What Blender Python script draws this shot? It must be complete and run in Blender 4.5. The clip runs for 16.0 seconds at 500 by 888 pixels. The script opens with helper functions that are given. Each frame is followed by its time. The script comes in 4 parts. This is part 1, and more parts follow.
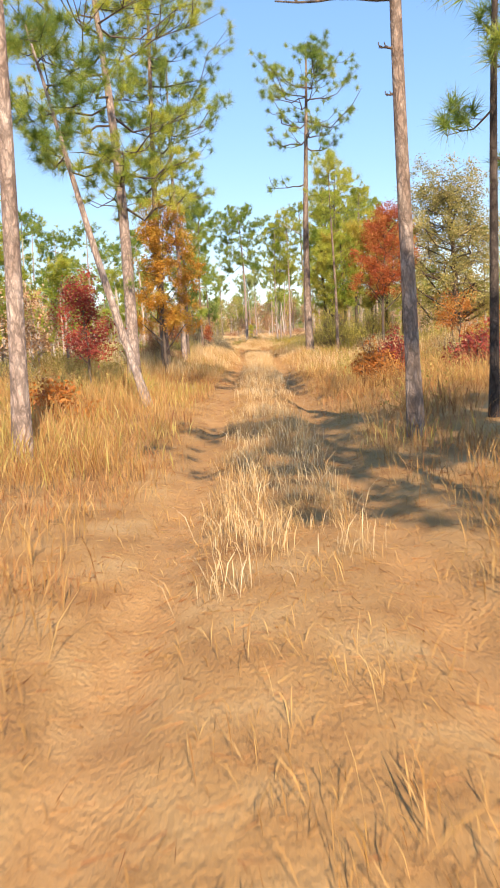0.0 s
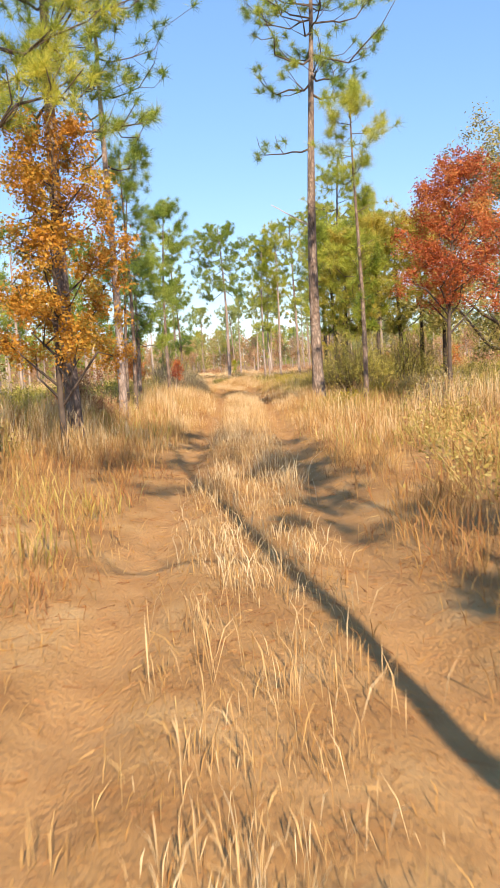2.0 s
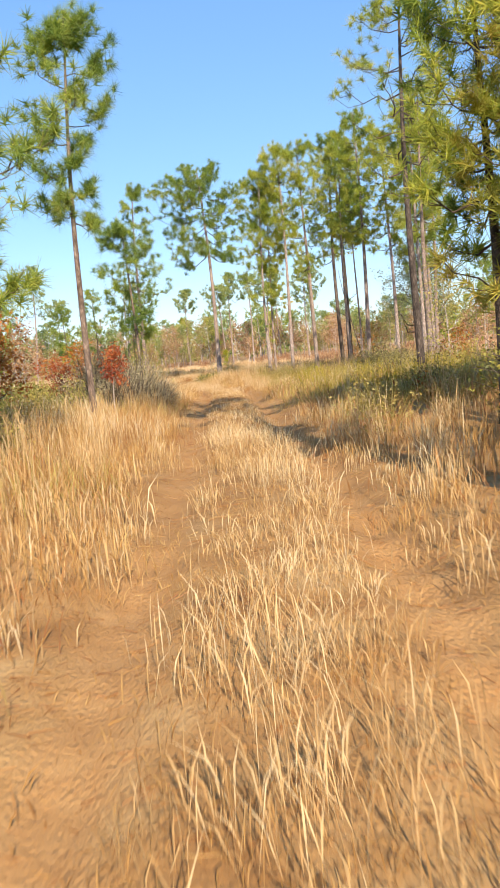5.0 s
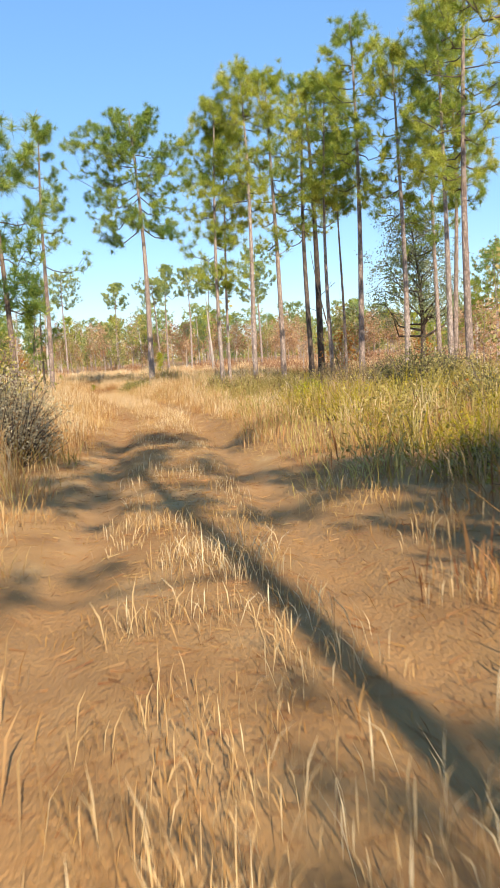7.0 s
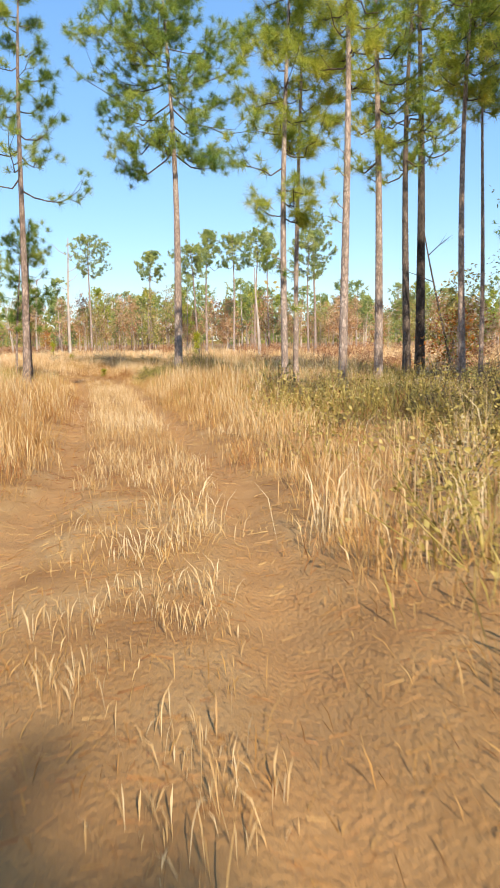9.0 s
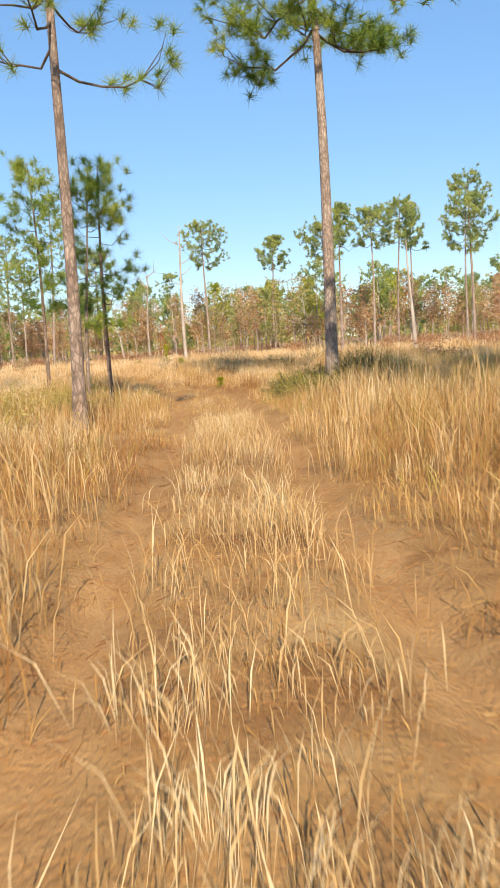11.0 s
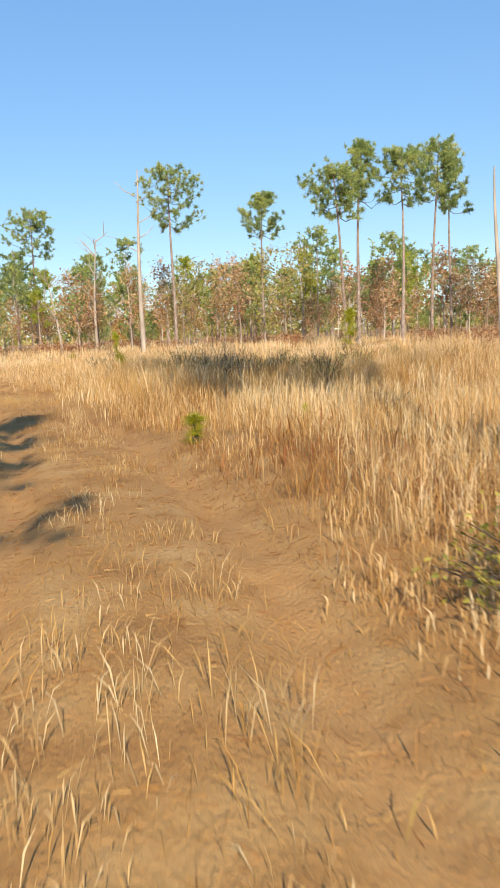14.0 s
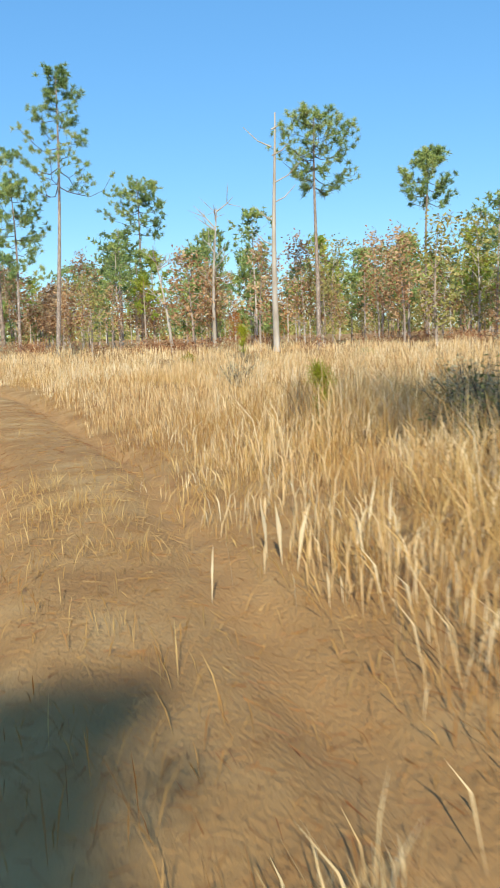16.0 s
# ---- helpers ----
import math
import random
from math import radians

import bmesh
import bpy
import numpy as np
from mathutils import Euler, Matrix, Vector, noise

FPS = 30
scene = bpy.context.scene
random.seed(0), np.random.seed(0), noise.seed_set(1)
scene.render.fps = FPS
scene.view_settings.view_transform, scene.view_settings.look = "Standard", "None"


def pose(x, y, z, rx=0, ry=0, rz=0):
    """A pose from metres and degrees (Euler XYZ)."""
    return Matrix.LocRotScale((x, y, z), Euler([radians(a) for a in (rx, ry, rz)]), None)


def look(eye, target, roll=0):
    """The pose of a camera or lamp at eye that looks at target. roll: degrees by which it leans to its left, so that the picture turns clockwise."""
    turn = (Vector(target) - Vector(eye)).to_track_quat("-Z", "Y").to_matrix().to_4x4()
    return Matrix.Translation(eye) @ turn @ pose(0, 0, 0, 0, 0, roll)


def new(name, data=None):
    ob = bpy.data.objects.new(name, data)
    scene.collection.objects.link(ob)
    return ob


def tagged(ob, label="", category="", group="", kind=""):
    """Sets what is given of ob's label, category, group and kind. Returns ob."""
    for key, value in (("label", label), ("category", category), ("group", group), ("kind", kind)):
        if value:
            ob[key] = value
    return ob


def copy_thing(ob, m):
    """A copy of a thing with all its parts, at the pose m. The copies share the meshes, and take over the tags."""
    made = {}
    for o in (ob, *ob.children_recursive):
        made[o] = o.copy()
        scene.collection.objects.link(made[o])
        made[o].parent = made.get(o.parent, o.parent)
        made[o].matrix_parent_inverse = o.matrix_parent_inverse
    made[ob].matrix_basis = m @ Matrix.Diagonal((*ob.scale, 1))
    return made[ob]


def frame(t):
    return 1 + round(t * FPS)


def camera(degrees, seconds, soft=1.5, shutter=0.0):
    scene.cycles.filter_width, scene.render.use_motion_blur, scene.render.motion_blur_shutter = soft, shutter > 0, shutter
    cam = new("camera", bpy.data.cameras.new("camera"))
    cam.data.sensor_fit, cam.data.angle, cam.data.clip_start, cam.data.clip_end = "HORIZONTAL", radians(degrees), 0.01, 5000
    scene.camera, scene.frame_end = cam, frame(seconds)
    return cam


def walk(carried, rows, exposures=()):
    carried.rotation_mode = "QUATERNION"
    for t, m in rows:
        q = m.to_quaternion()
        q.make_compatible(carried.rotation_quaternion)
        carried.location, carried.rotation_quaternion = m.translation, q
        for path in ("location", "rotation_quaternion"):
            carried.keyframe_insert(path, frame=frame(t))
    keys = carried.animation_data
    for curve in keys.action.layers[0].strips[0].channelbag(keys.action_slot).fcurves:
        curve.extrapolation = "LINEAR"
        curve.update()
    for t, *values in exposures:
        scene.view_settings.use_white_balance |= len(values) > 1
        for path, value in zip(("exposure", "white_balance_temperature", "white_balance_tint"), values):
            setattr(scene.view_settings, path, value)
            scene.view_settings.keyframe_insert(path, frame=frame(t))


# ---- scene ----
cam = camera(33.7, 16.0, 1.7, 0.15)
METRES, EYE, TILT, LEAN, TURN = 100.0, 1.5, 0.0, 0.0, 0.0
ROWS = [
    (0.0, 0.0, 0.0, 0.0, -0.48, -8.11, 3.34),
    (0.5, 0.0008, 0.0298, -0.0003, -0.04, -7.71, 4.21),
    (1.0, 0.0018, 0.0597, -0.0005, -1.68, -7.39, 5.29),
    (1.5, 0.0024, 0.0907, -0.0009, -1.68, -6.36, 4.91),
    (2.0, 0.0025, 0.1226, -0.0012, -1.54, -5.67, 3.57),
    (2.5, 0.0031, 0.1548, -0.0017, -1.76, -5.56, 2.78),
    (3.0, 0.0037, 0.187, -0.002, -1.6, -5.91, 4.38),
    (3.5, 0.0043, 0.2191, -0.0021, -0.9, -6.21, 4.24),
    (4.0, 0.0044, 0.2539, -0.0023, -0.98, -6.62, 4.6),
    (6.5, 0.0044, 0.4093, -0.0032, -5.37, -5.89, 4.52),
    (7.0, 0.0047, 0.4429, -0.0037, -6.69, -6.24, 3.27),
    (7.5, 0.0061, 0.4758, -0.0041, -6.29, -6.45, 1.62),
    (8.0, 0.0085, 0.5076, -0.0044, -6.15, -6.9, 1.4),
    (8.5, 0.0098, 0.5408, -0.0045, -5.71, -7.28, 1.35),
    (9.0, 0.0101, 0.5697, -0.0047, -3.82, -7.19, 0.78),
    (9.5, 0.0087, 0.5987, -0.0049, -1.12, -7.21, 0.6),
    (10.0, 0.0058, 0.6293, -0.0054, 2.85, -7.2, 1.81),
    (12.5, -0.0097, 0.7756, -0.0071, 4.6, -6.9, 4.54),
    (13.0, -0.0133, 0.8078, -0.0073, 2.17, -7.29, 4.22),
    (13.5, -0.0171, 0.8389, -0.0078, 2.46, -7.45, 2.94),
    (14.0, -0.0221, 0.8703, -0.0081, 2.38, -7.64, 2.35),
    (14.5, -0.0291, 0.9023, -0.0085, 3.09, -7.83, 2.57),
    (15.0, -0.0371, 0.9327, -0.0085, 5.35, -7.96, 2.15),
    (15.5, -0.0468, 0.9638, -0.0086, 6.31, -7.97, 1.69),
    (16.0, -0.0578, 0.9926, -0.0082, 9.46, -7.6, 1.8),
]
EXPOSURES = [(0.0, 0.6, 7200, 20), (4.0, 0.5, 6900, 17), (8.0, 0.42, 6600, 13), (12.5, 0.25, 7150, 13), (14.2, 0.21, 6850, 10), (16.0, 0.14, 6000, 0)]
walk(cam, [(t, pose(0, 0, EYE, TILT, LEAN, TURN) @ pose(METRES * x, METRES * y, METRES * z, 90 + pitch, roll, yaw)) for t, x, y, z, yaw, pitch, roll in ROWS], EXPOSURES)

# ---- world and light ----
world = bpy.data.worlds.new("sky")
scene.world = world
world.use_nodes = True
wn = world.node_tree
sky = wn.nodes.new("ShaderNodeTexSky")
sky.sky_type = "NISHITA"
sky.sun_disc = False
SUN_EL, SUN_AZ = 32.0, 170.0
sky.sun_elevation, sky.sun_rotation = radians(SUN_EL), radians(SUN_AZ)
sky.air_density, sky.dust_density, sky.ozone_density = 1.0, 0.0, 3.0
gam = wn.nodes.new("ShaderNodeGamma")
gam.inputs[1].default_value = 0.53
hsv = wn.nodes.new("ShaderNodeHueSaturation")
hsv.inputs["Saturation"].default_value = 1.46
wn.links.new(sky.outputs[0], gam.inputs[0])
wn.links.new(gam.outputs[0], hsv.inputs["Color"])
tint = wn.nodes.new("ShaderNodeMix")
tint.data_type, tint.blend_type = "RGBA", "MULTIPLY"
tint.inputs["Factor"].default_value = 1.0
tint.inputs["B"].default_value = (0.7, 0.87, 1.06, 1)
wn.links.new(hsv.outputs[0], tint.inputs["A"])
wn.links.new(tint.outputs["Result"], wn.nodes["Background"].inputs[0])
wn.nodes["Background"].inputs[1].default_value = 0.315
sun_data = bpy.data.lights.new("sun", "SUN")
sun_data.energy, sun_data.angle, sun_data.color = 5.0, radians(0.5), (1.0, 0.89, 0.72)
sun_lamp = new("sun", sun_data)
to_sun = Vector((math.sin(radians(SUN_AZ)) * math.cos(radians(SUN_EL)), math.cos(radians(SUN_AZ)) * math.cos(radians(SUN_EL)), math.sin(radians(SUN_EL))))
sun_lamp.matrix_world = look(to_sun * 60, (0, 0, 0))

# ---- materials ----


def material(name, colours, rough=0.8, scale=6.0, detail=4.0, bump=0.0, bump_scale=30.0, island=0.0, translucent=0.0, stretch=(1, 1, 1), objrand=0.0, spec=0.3):
    """A node material: noise over a ramp of colours, with variation per island or per object, and relief."""
    m = bpy.data.materials.new(name)
    m.use_nodes = True
    nt = m.node_tree
    b = nt.nodes["Principled BSDF"]
    b.inputs["Roughness"].default_value = rough
    b.inputs["Specular IOR Level"].default_value = spec
    tc = nt.nodes.new("ShaderNodeTexCoord")
    mp = nt.nodes.new("ShaderNodeMapping")
    mp.inputs["Scale"].default_value = stretch
    nt.links.new(tc.outputs["Object"], mp.inputs[0])
    nz = nt.nodes.new("ShaderNodeTexNoise")
    nz.inputs["Scale"].default_value, nz.inputs["Detail"].default_value = scale, detail
    nt.links.new(mp.outputs[0], nz.inputs["Vector"])
    fac = nz.outputs["Fac"]
    if island or objrand:
        add = nt.nodes.new("ShaderNodeMath")
        add.operation = "MULTIPLY_ADD"
        if island:
            src = nt.nodes.new("ShaderNodeNewGeometry").outputs["Random Per Island"]
        else:
            src = nt.nodes.new("ShaderNodeObjectInfo").outputs["Random"]
        sub = nt.nodes.new("ShaderNodeMath")
        sub.operation = "SUBTRACT"
        sub.inputs[1].default_value = 0.5
        nt.links.new(src, sub.inputs[0])
        nt.links.new(sub.outputs[0], add.inputs[0])
        add.inputs[1].default_value = island or objrand
        nt.links.new(fac, add.inputs[2])
        fac = add.outputs[0]
    ramp = nt.nodes.new("ShaderNodeValToRGB")
    el = ramp.color_ramp.elements
    n = len(colours)
    for i, c in enumerate(colours):
        p = 0.25 + 0.5 * i / max(1, n - 1)
        e = el[i] if i < 2 else el.new(p)
        e.position, e.color = p, (*c, 1)
    nt.links.new(fac, ramp.inputs[0])
    nt.links.new(ramp.outputs[0], b.inputs["Base Color"])
    if bump:
        n2 = nt.nodes.new("ShaderNodeTexNoise")
        n2.inputs["Scale"].default_value, n2.inputs["Detail"].default_value = bump_scale, 6
        nt.links.new(mp.outputs[0], n2.inputs["Vector"])
        bp = nt.nodes.new("ShaderNodeBump")
        bp.inputs["Strength"].default_value, bp.inputs["Distance"].default_value = bump, 0.03
        nt.links.new(n2.outputs["Fac"], bp.inputs["Height"])
        nt.links.new(bp.outputs[0], b.inputs["Normal"])
    if translucent:
        tr = nt.nodes.new("ShaderNodeBsdfTranslucent")
        nt.links.new(ramp.outputs[0], tr.inputs[0])
        mix = nt.nodes.new("ShaderNodeMixShader")
        mix.inputs[0].default_value = translucent
        nt.links.new(b.outputs[0], mix.inputs[1])
        nt.links.new(tr.outputs[0], mix.inputs[2])
        nt.links.new(mix.outputs[0], nt.nodes["Material Output"].inputs[0])
    return m


def bark_material(name, dark, mid, light):
    """Plated pine bark: broken plates of two sizes stretched up the trunk, with soft furrows."""
    m = material(name, (dark, mid, light), 0.9, 7.0, 8, objrand=0.2, stretch=(1, 1, 0.4))
    nt = m.node_tree
    b = nt.nodes["Principled BSDF"]
    mp = next(n for n in nt.nodes if n.type == "MAPPING")
    ramp = next(n for n in nt.nodes if n.type == "VALTORGB")
    warp = nt.nodes.new("ShaderNodeTexNoise")
    warp.inputs["Scale"].default_value, warp.inputs["Detail"].default_value = 9.0, 4
    nt.links.new(mp.outputs[0], warp.inputs["Vector"])
    off = nt.nodes.new("ShaderNodeVectorMath")
    off.operation = "MULTIPLY_ADD"
    off.inputs[1].default_value = (0.16, 0.16, 0.16)
    nt.links.new(warp.outputs["Color"], off.inputs[0])
    nt.links.new(mp.outputs[0], off.inputs[2])
    height = None
    for scale, low in ((13.0, 0.55), (34.0, 0.72)):
        vo = nt.nodes.new("ShaderNodeTexVoronoi")
        vo.feature = "DISTANCE_TO_EDGE"
        vo.inputs["Scale"].default_value = scale
        nt.links.new(off.outputs[0], vo.inputs["Vector"])
        cr = nt.nodes.new("ShaderNodeMapRange")
        cr.interpolation_type = "SMOOTHSTEP"
        cr.inputs[1].default_value, cr.inputs[2].default_value = 0.0, 0.3
        cr.inputs[3].default_value, cr.inputs[4].default_value = low, 1.0
        nt.links.new(vo.outputs["Distance"], cr.inputs[0])
        if height is None:
            height = cr.outputs[0]
        else:
            mul = nt.nodes.new("ShaderNodeMath")
            mul.operation = "MULTIPLY"
            nt.links.new(height, mul.inputs[0])
            nt.links.new(cr.outputs[0], mul.inputs[1])
            height = mul.outputs[0]
    mx = nt.nodes.new("ShaderNodeMix")
    mx.data_type, mx.blend_type = "RGBA", "MULTIPLY"
    mx.inputs["Factor"].default_value = 1.0
    nt.links.new(ramp.outputs[0], mx.inputs["A"])
    nt.links.new(height, mx.inputs["B"])
    nt.links.new(mx.outputs["Result"], b.inputs["Base Color"])
    bp = nt.nodes.new("ShaderNodeBump")
    bp.inputs["Strength"].default_value, bp.inputs["Distance"].default_value = 0.7, 0.03
    nt.links.new(height, bp.inputs["Height"])
    nt.links.new(bp.outputs[0], b.inputs["Normal"])
    return m


M_BARK = bark_material("pine_bark", (0.16, 0.105, 0.075), (0.38, 0.275, 0.205), (0.58, 0.46, 0.365))
M_BARK_PINK = bark_material("pinkish_pine_bark", (0.33, 0.235, 0.18), (0.55, 0.42, 0.335), (0.70, 0.58, 0.49))
M_BARK_PALE = material("pale_sapling_bark", ((0.30, 0.23, 0.18), (0.46, 0.37, 0.30), (0.60, 0.52, 0.44)), 0.9, 5.0, 6, objrand=0.4, stretch=(1, 1, 0.3))
# bark of dark trunks and limbs; on grove pine 14 it paints shade
M_BARK_DARK = bark_material("charred_bark", (0.05, 0.038, 0.03), (0.15, 0.115, 0.09), (0.30, 0.23, 0.18))
M_TWIG = material("twig_bark", ((0.06, 0.045, 0.035), (0.16, 0.12, 0.09)), 0.9, 8)
M_DEAD = material("dead_wood", ((0.30, 0.24, 0.19), (0.62, 0.54, 0.45)), 0.8, 4, bump=0.4, stretch=(1, 1, 0.2))
M_NEEDLE = material("pine_needles", ((0.085, 0.165, 0.042), (0.28, 0.39, 0.07), (0.57, 0.58, 0.11)), 0.5, 0.5, 2, island=0.34, translucent=0.42)
M_NEEDLE_YOUNG = material("young_pine_needles", ((0.14, 0.23, 0.038), (0.43, 0.49, 0.07), (0.72, 0.65, 0.12)), 0.5, 0.5, 2, island=0.34, translucent=0.42)
M_NEEDLE_OLIVE = material("sand_pine_needles", ((0.27, 0.28, 0.045), (0.50, 0.46, 0.08), (0.68, 0.48, 0.1)), 0.5, 0.6, 2, island=0.35, translucent=0.4)
M_RED = material("red_oak_leaves", ((0.2, 0.04, 0.02), (0.5, 0.12, 0.04), (0.68, 0.31, 0.085)), 0.5, 1.3, 3, island=0.22, translucent=0.3)
M_CRIMSON = material("crimson_leaves", ((0.2, 0.035, 0.03), (0.42, 0.075, 0.05), (0.54, 0.17, 0.07)), 0.5, 1.3, 3, island=0.22, translucent=0.3)
M_ORANGE = material("orange_leaves", ((0.3, 0.08, 0.02), (0.55, 0.2, 0.04), (0.66, 0.34, 0.07)), 0.5, 1.3, 3, island=0.22, translucent=0.3)
M_GOLD = material("golden_oak_leaves", ((0.34, 0.14, 0.025), (0.62, 0.3, 0.04), (0.56, 0.44, 0.08)), 0.5, 1.3, 3, island=0.22, translucent=0.3)
M_OAK = material("live_oak_leaves", ((0.13, 0.13, 0.045), (0.31, 0.275, 0.09), (0.5, 0.42, 0.15)), 0.5, 0.7, 2, island=0.5, translucent=0.3)
M_SHRUB = material("shrub_leaves", ((0.14, 0.15, 0.03), (0.38, 0.345, 0.065), (0.6, 0.5, 0.12)), 0.5, 0.9, 2, island=0.5, translucent=0.25)
M_BROWN = material("brown_oak_leaves", ((0.3, 0.15, 0.07), (0.58, 0.345, 0.17), (0.7, 0.51, 0.3)), 0.6, 0.6, 2, island=0.5, translucent=0.25)
M_OLIVE = material("far_oak_leaves", ((0.2, 0.2, 0.06), (0.4, 0.36, 0.1), (0.6, 0.48, 0.18)), 0.5, 0.7, 2, island=0.5, translucent=0.3)
M_GREYGREEN = material("grey_green_oak_leaves", ((0.12, 0.15, 0.07), (0.27, 0.31, 0.15), (0.42, 0.43, 0.22)), 0.5, 0.7, 2, island=0.5, translucent=0.3)
M_SCRUB = material("red_brown_scrub", ((0.24, 0.10, 0.05), (0.42, 0.21, 0.10), (0.54, 0.34, 0.18)), 0.7, 0.5, 2, island=0.5, translucent=0.2)
M_GREY = material("grey_brush", ((0.32, 0.26, 0.145), (0.53, 0.45, 0.26), (0.7, 0.6, 0.37)), 0.8, 0.9, 2, island=0.5, translucent=0.35)
M_YELLOWLEAF = material("yellow_leaves", ((0.30, 0.24, 0.02), (0.58, 0.46, 0.03)), 0.5, 0.9, 2, island=0.5, translucent=0.3)
M_YUCCA = material("yucca_leaves", ((0.22, 0.20, 0.04), (0.42, 0.36, 0.07)), 0.45, 2.0, 2, objrand=0.4)
# needles of far crowns, paled to put distance haze into the colour
M_NEEDLE_FAR = material("far_pine_needles", ((0.12, 0.195, 0.075), (0.34, 0.43, 0.14), (0.6, 0.6, 0.2)), 0.5, 0.5, 2, island=0.34, translucent=0.3)


def add_soil(m, dark, light):
    """Bare reddish soil along the wheel ruts, with a ragged edge: a noise against the mesh's own rut depth."""
    nt = m.node_tree
    bs = nt.nodes["Principled BSDF"]
    ramp = next(n for n in nt.nodes if n.type == "VALTORGB")
    at = nt.nodes.new("ShaderNodeAttribute")
    at.attribute_name = "rut_depth"
    nz = nt.nodes.new("ShaderNodeTexNoise")
    nz.inputs["Scale"].default_value, nz.inputs["Detail"].default_value = 4.5, 6
    tc = next(n for n in nt.nodes if n.type == "TEX_COORD")
    nt.links.new(tc.outputs["Object"], nz.inputs["Vector"])
    add = nt.nodes.new("ShaderNodeMath")
    add.operation = "MULTIPLY_ADD"
    nt.links.new(nz.outputs["Fac"], add.inputs[0])
    add.inputs[1].default_value = 1.1
    nt.links.new(at.outputs["Fac"], add.inputs[2])
    mr = nt.nodes.new("ShaderNodeMapRange")
    mr.inputs[1].default_value, mr.inputs[2].default_value = 0.85, 1.35
    nt.links.new(add.outputs[0], mr.inputs[0])
    soil = nt.nodes.new("ShaderNodeMix")
    soil.data_type = "RGBA"
    soil.inputs["A"].default_value, soil.inputs["B"].default_value = (*dark, 1), (*light, 1)
    nt.links.new(nz.outputs["Fac"], soil.inputs["Factor"])
    mx = nt.nodes.new("ShaderNodeMix")
    mx.data_type = "RGBA"
    nt.links.new(mr.outputs[0], mx.inputs["Factor"])
    nt.links.new(ramp.outputs[0], mx.inputs["A"])
    nt.links.new(soil.outputs["Result"], mx.inputs["B"])
    nt.links.new(mx.outputs["Result"], bs.inputs["Base Color"])


M_TANGLE = material("dark_brown_tangle", ((0.09, 0.065, 0.035), (0.22, 0.155, 0.085), (0.4, 0.29, 0.16)), 0.8, 0.8, 2, island=0.5, translucent=0.2)
M_LIME = material("seedling_needles", ((0.27, 0.29, 0.025), (0.55, 0.53, 0.04)), 0.5, 0.9, 2, island=0.5, translucent=0.3)
M_GRASS = material("dry_bluestem", ((0.3, 0.14, 0.042), (0.52, 0.3, 0.095), (0.68, 0.46, 0.185)), 0.6, 0.25, 3, island=0.38, translucent=0.25)
M_GRASS_RUST = material("rust_bluestem", ((0.28, 0.11, 0.04), (0.46, 0.23, 0.085), (0.54, 0.34, 0.14)), 0.6, 0.25, 3, island=0.38, translucent=0.25)
M_PALE = material("pale_feathery_grass", ((0.47, 0.27, 0.1), (0.72, 0.5, 0.235), (0.86, 0.71, 0.44)), 0.6, 0.35, 3, island=0.4, translucent=0.3)
M_STRAW = material("bleached_straw", ((0.58, 0.345, 0.14), (0.85, 0.6, 0.3), (0.94, 0.78, 0.51)), 0.6, 0.35, 3, island=0.4, translucent=0.32)
M_WEED = material("olive_weeds", ((0.24, 0.185, 0.045), (0.45, 0.35, 0.09), (0.63, 0.5, 0.18)), 0.6, 0.3, 3, island=0.4, translucent=0.25)
M_GROUND = material("sandy_litter", ((0.3, 0.14, 0.045), (0.48, 0.265, 0.095), (0.62, 0.405, 0.18)), 0.95, 1.6, 14, bump=0.8, bump_scale=40)

add_soil(M_GROUND, (0.37, 0.17, 0.052), (0.65, 0.385, 0.155))


def add_duff(m, colour):
    """Broad patches of brown needle duff over the ground."""
    nt = m.node_tree
    bs = nt.nodes["Principled BSDF"]
    old = bs.inputs["Base Color"].links[0].from_socket
    tc = next(n for n in nt.nodes if n.type == "TEX_COORD")
    nz = nt.nodes.new("ShaderNodeTexNoise")
    nz.inputs["Scale"].default_value, nz.inputs["Detail"].default_value = 0.16, 8
    nt.links.new(tc.outputs["Object"], nz.inputs["Vector"])
    mr = nt.nodes.new("ShaderNodeMapRange")
    mr.inputs[1].default_value, mr.inputs[2].default_value, mr.inputs[4].default_value = 0.42, 0.68, 0.7
    nt.links.new(nz.outputs["Fac"], mr.inputs[0])
    mx = nt.nodes.new("ShaderNodeMix")
    mx.data_type = "RGBA"
    nt.links.new(mr.outputs[0], mx.inputs["Factor"])
    nt.links.new(old, mx.inputs["A"])
    mx.inputs["B"].default_value = (*colour, 1)
    nt.links.new(mx.outputs["Result"], bs.inputs["Base Color"])


add_duff(M_GROUND, (0.36, 0.195, 0.07))

# ---- plan: ground height and the line of the two-track trail ----
PROFILE_Y = (-40, 0, 32, 50, 62, 77, 87, 99, 112, 125, 160, 260, 2000)
PROFILE_Z = (0.1, 0.05, -0.05, -0.15, -0.25, -0.47, -0.62, -0.7, -0.62, -0.5, -0.25, 0.0, 0.0)
TRAIL_Y = (-60, 0, 20, 40, 55, 65, 75, 85, 92, 99, 108, 118, 130, 145, 400)
TRAIL_X = (0.1, 0.15, 0.35, 0.7, 0.65, 0.55, -0.7, -1.9, -3.2, -5.4, -9.4, -15.5, -26, -44, -400)


def trail_x(y):
    return np.interp(y, TRAIL_Y, TRAIL_X)


def wave(x, y):
    return 0.05 * np.sin(0.9 * x + 1.7 * np.sin(0.31 * y)) + 0.06 * np.sin(0.55 * y + 0.8 * np.sin(0.43 * x)) + 0.03 * np.sin(2.3 * x + 1.9 * y)


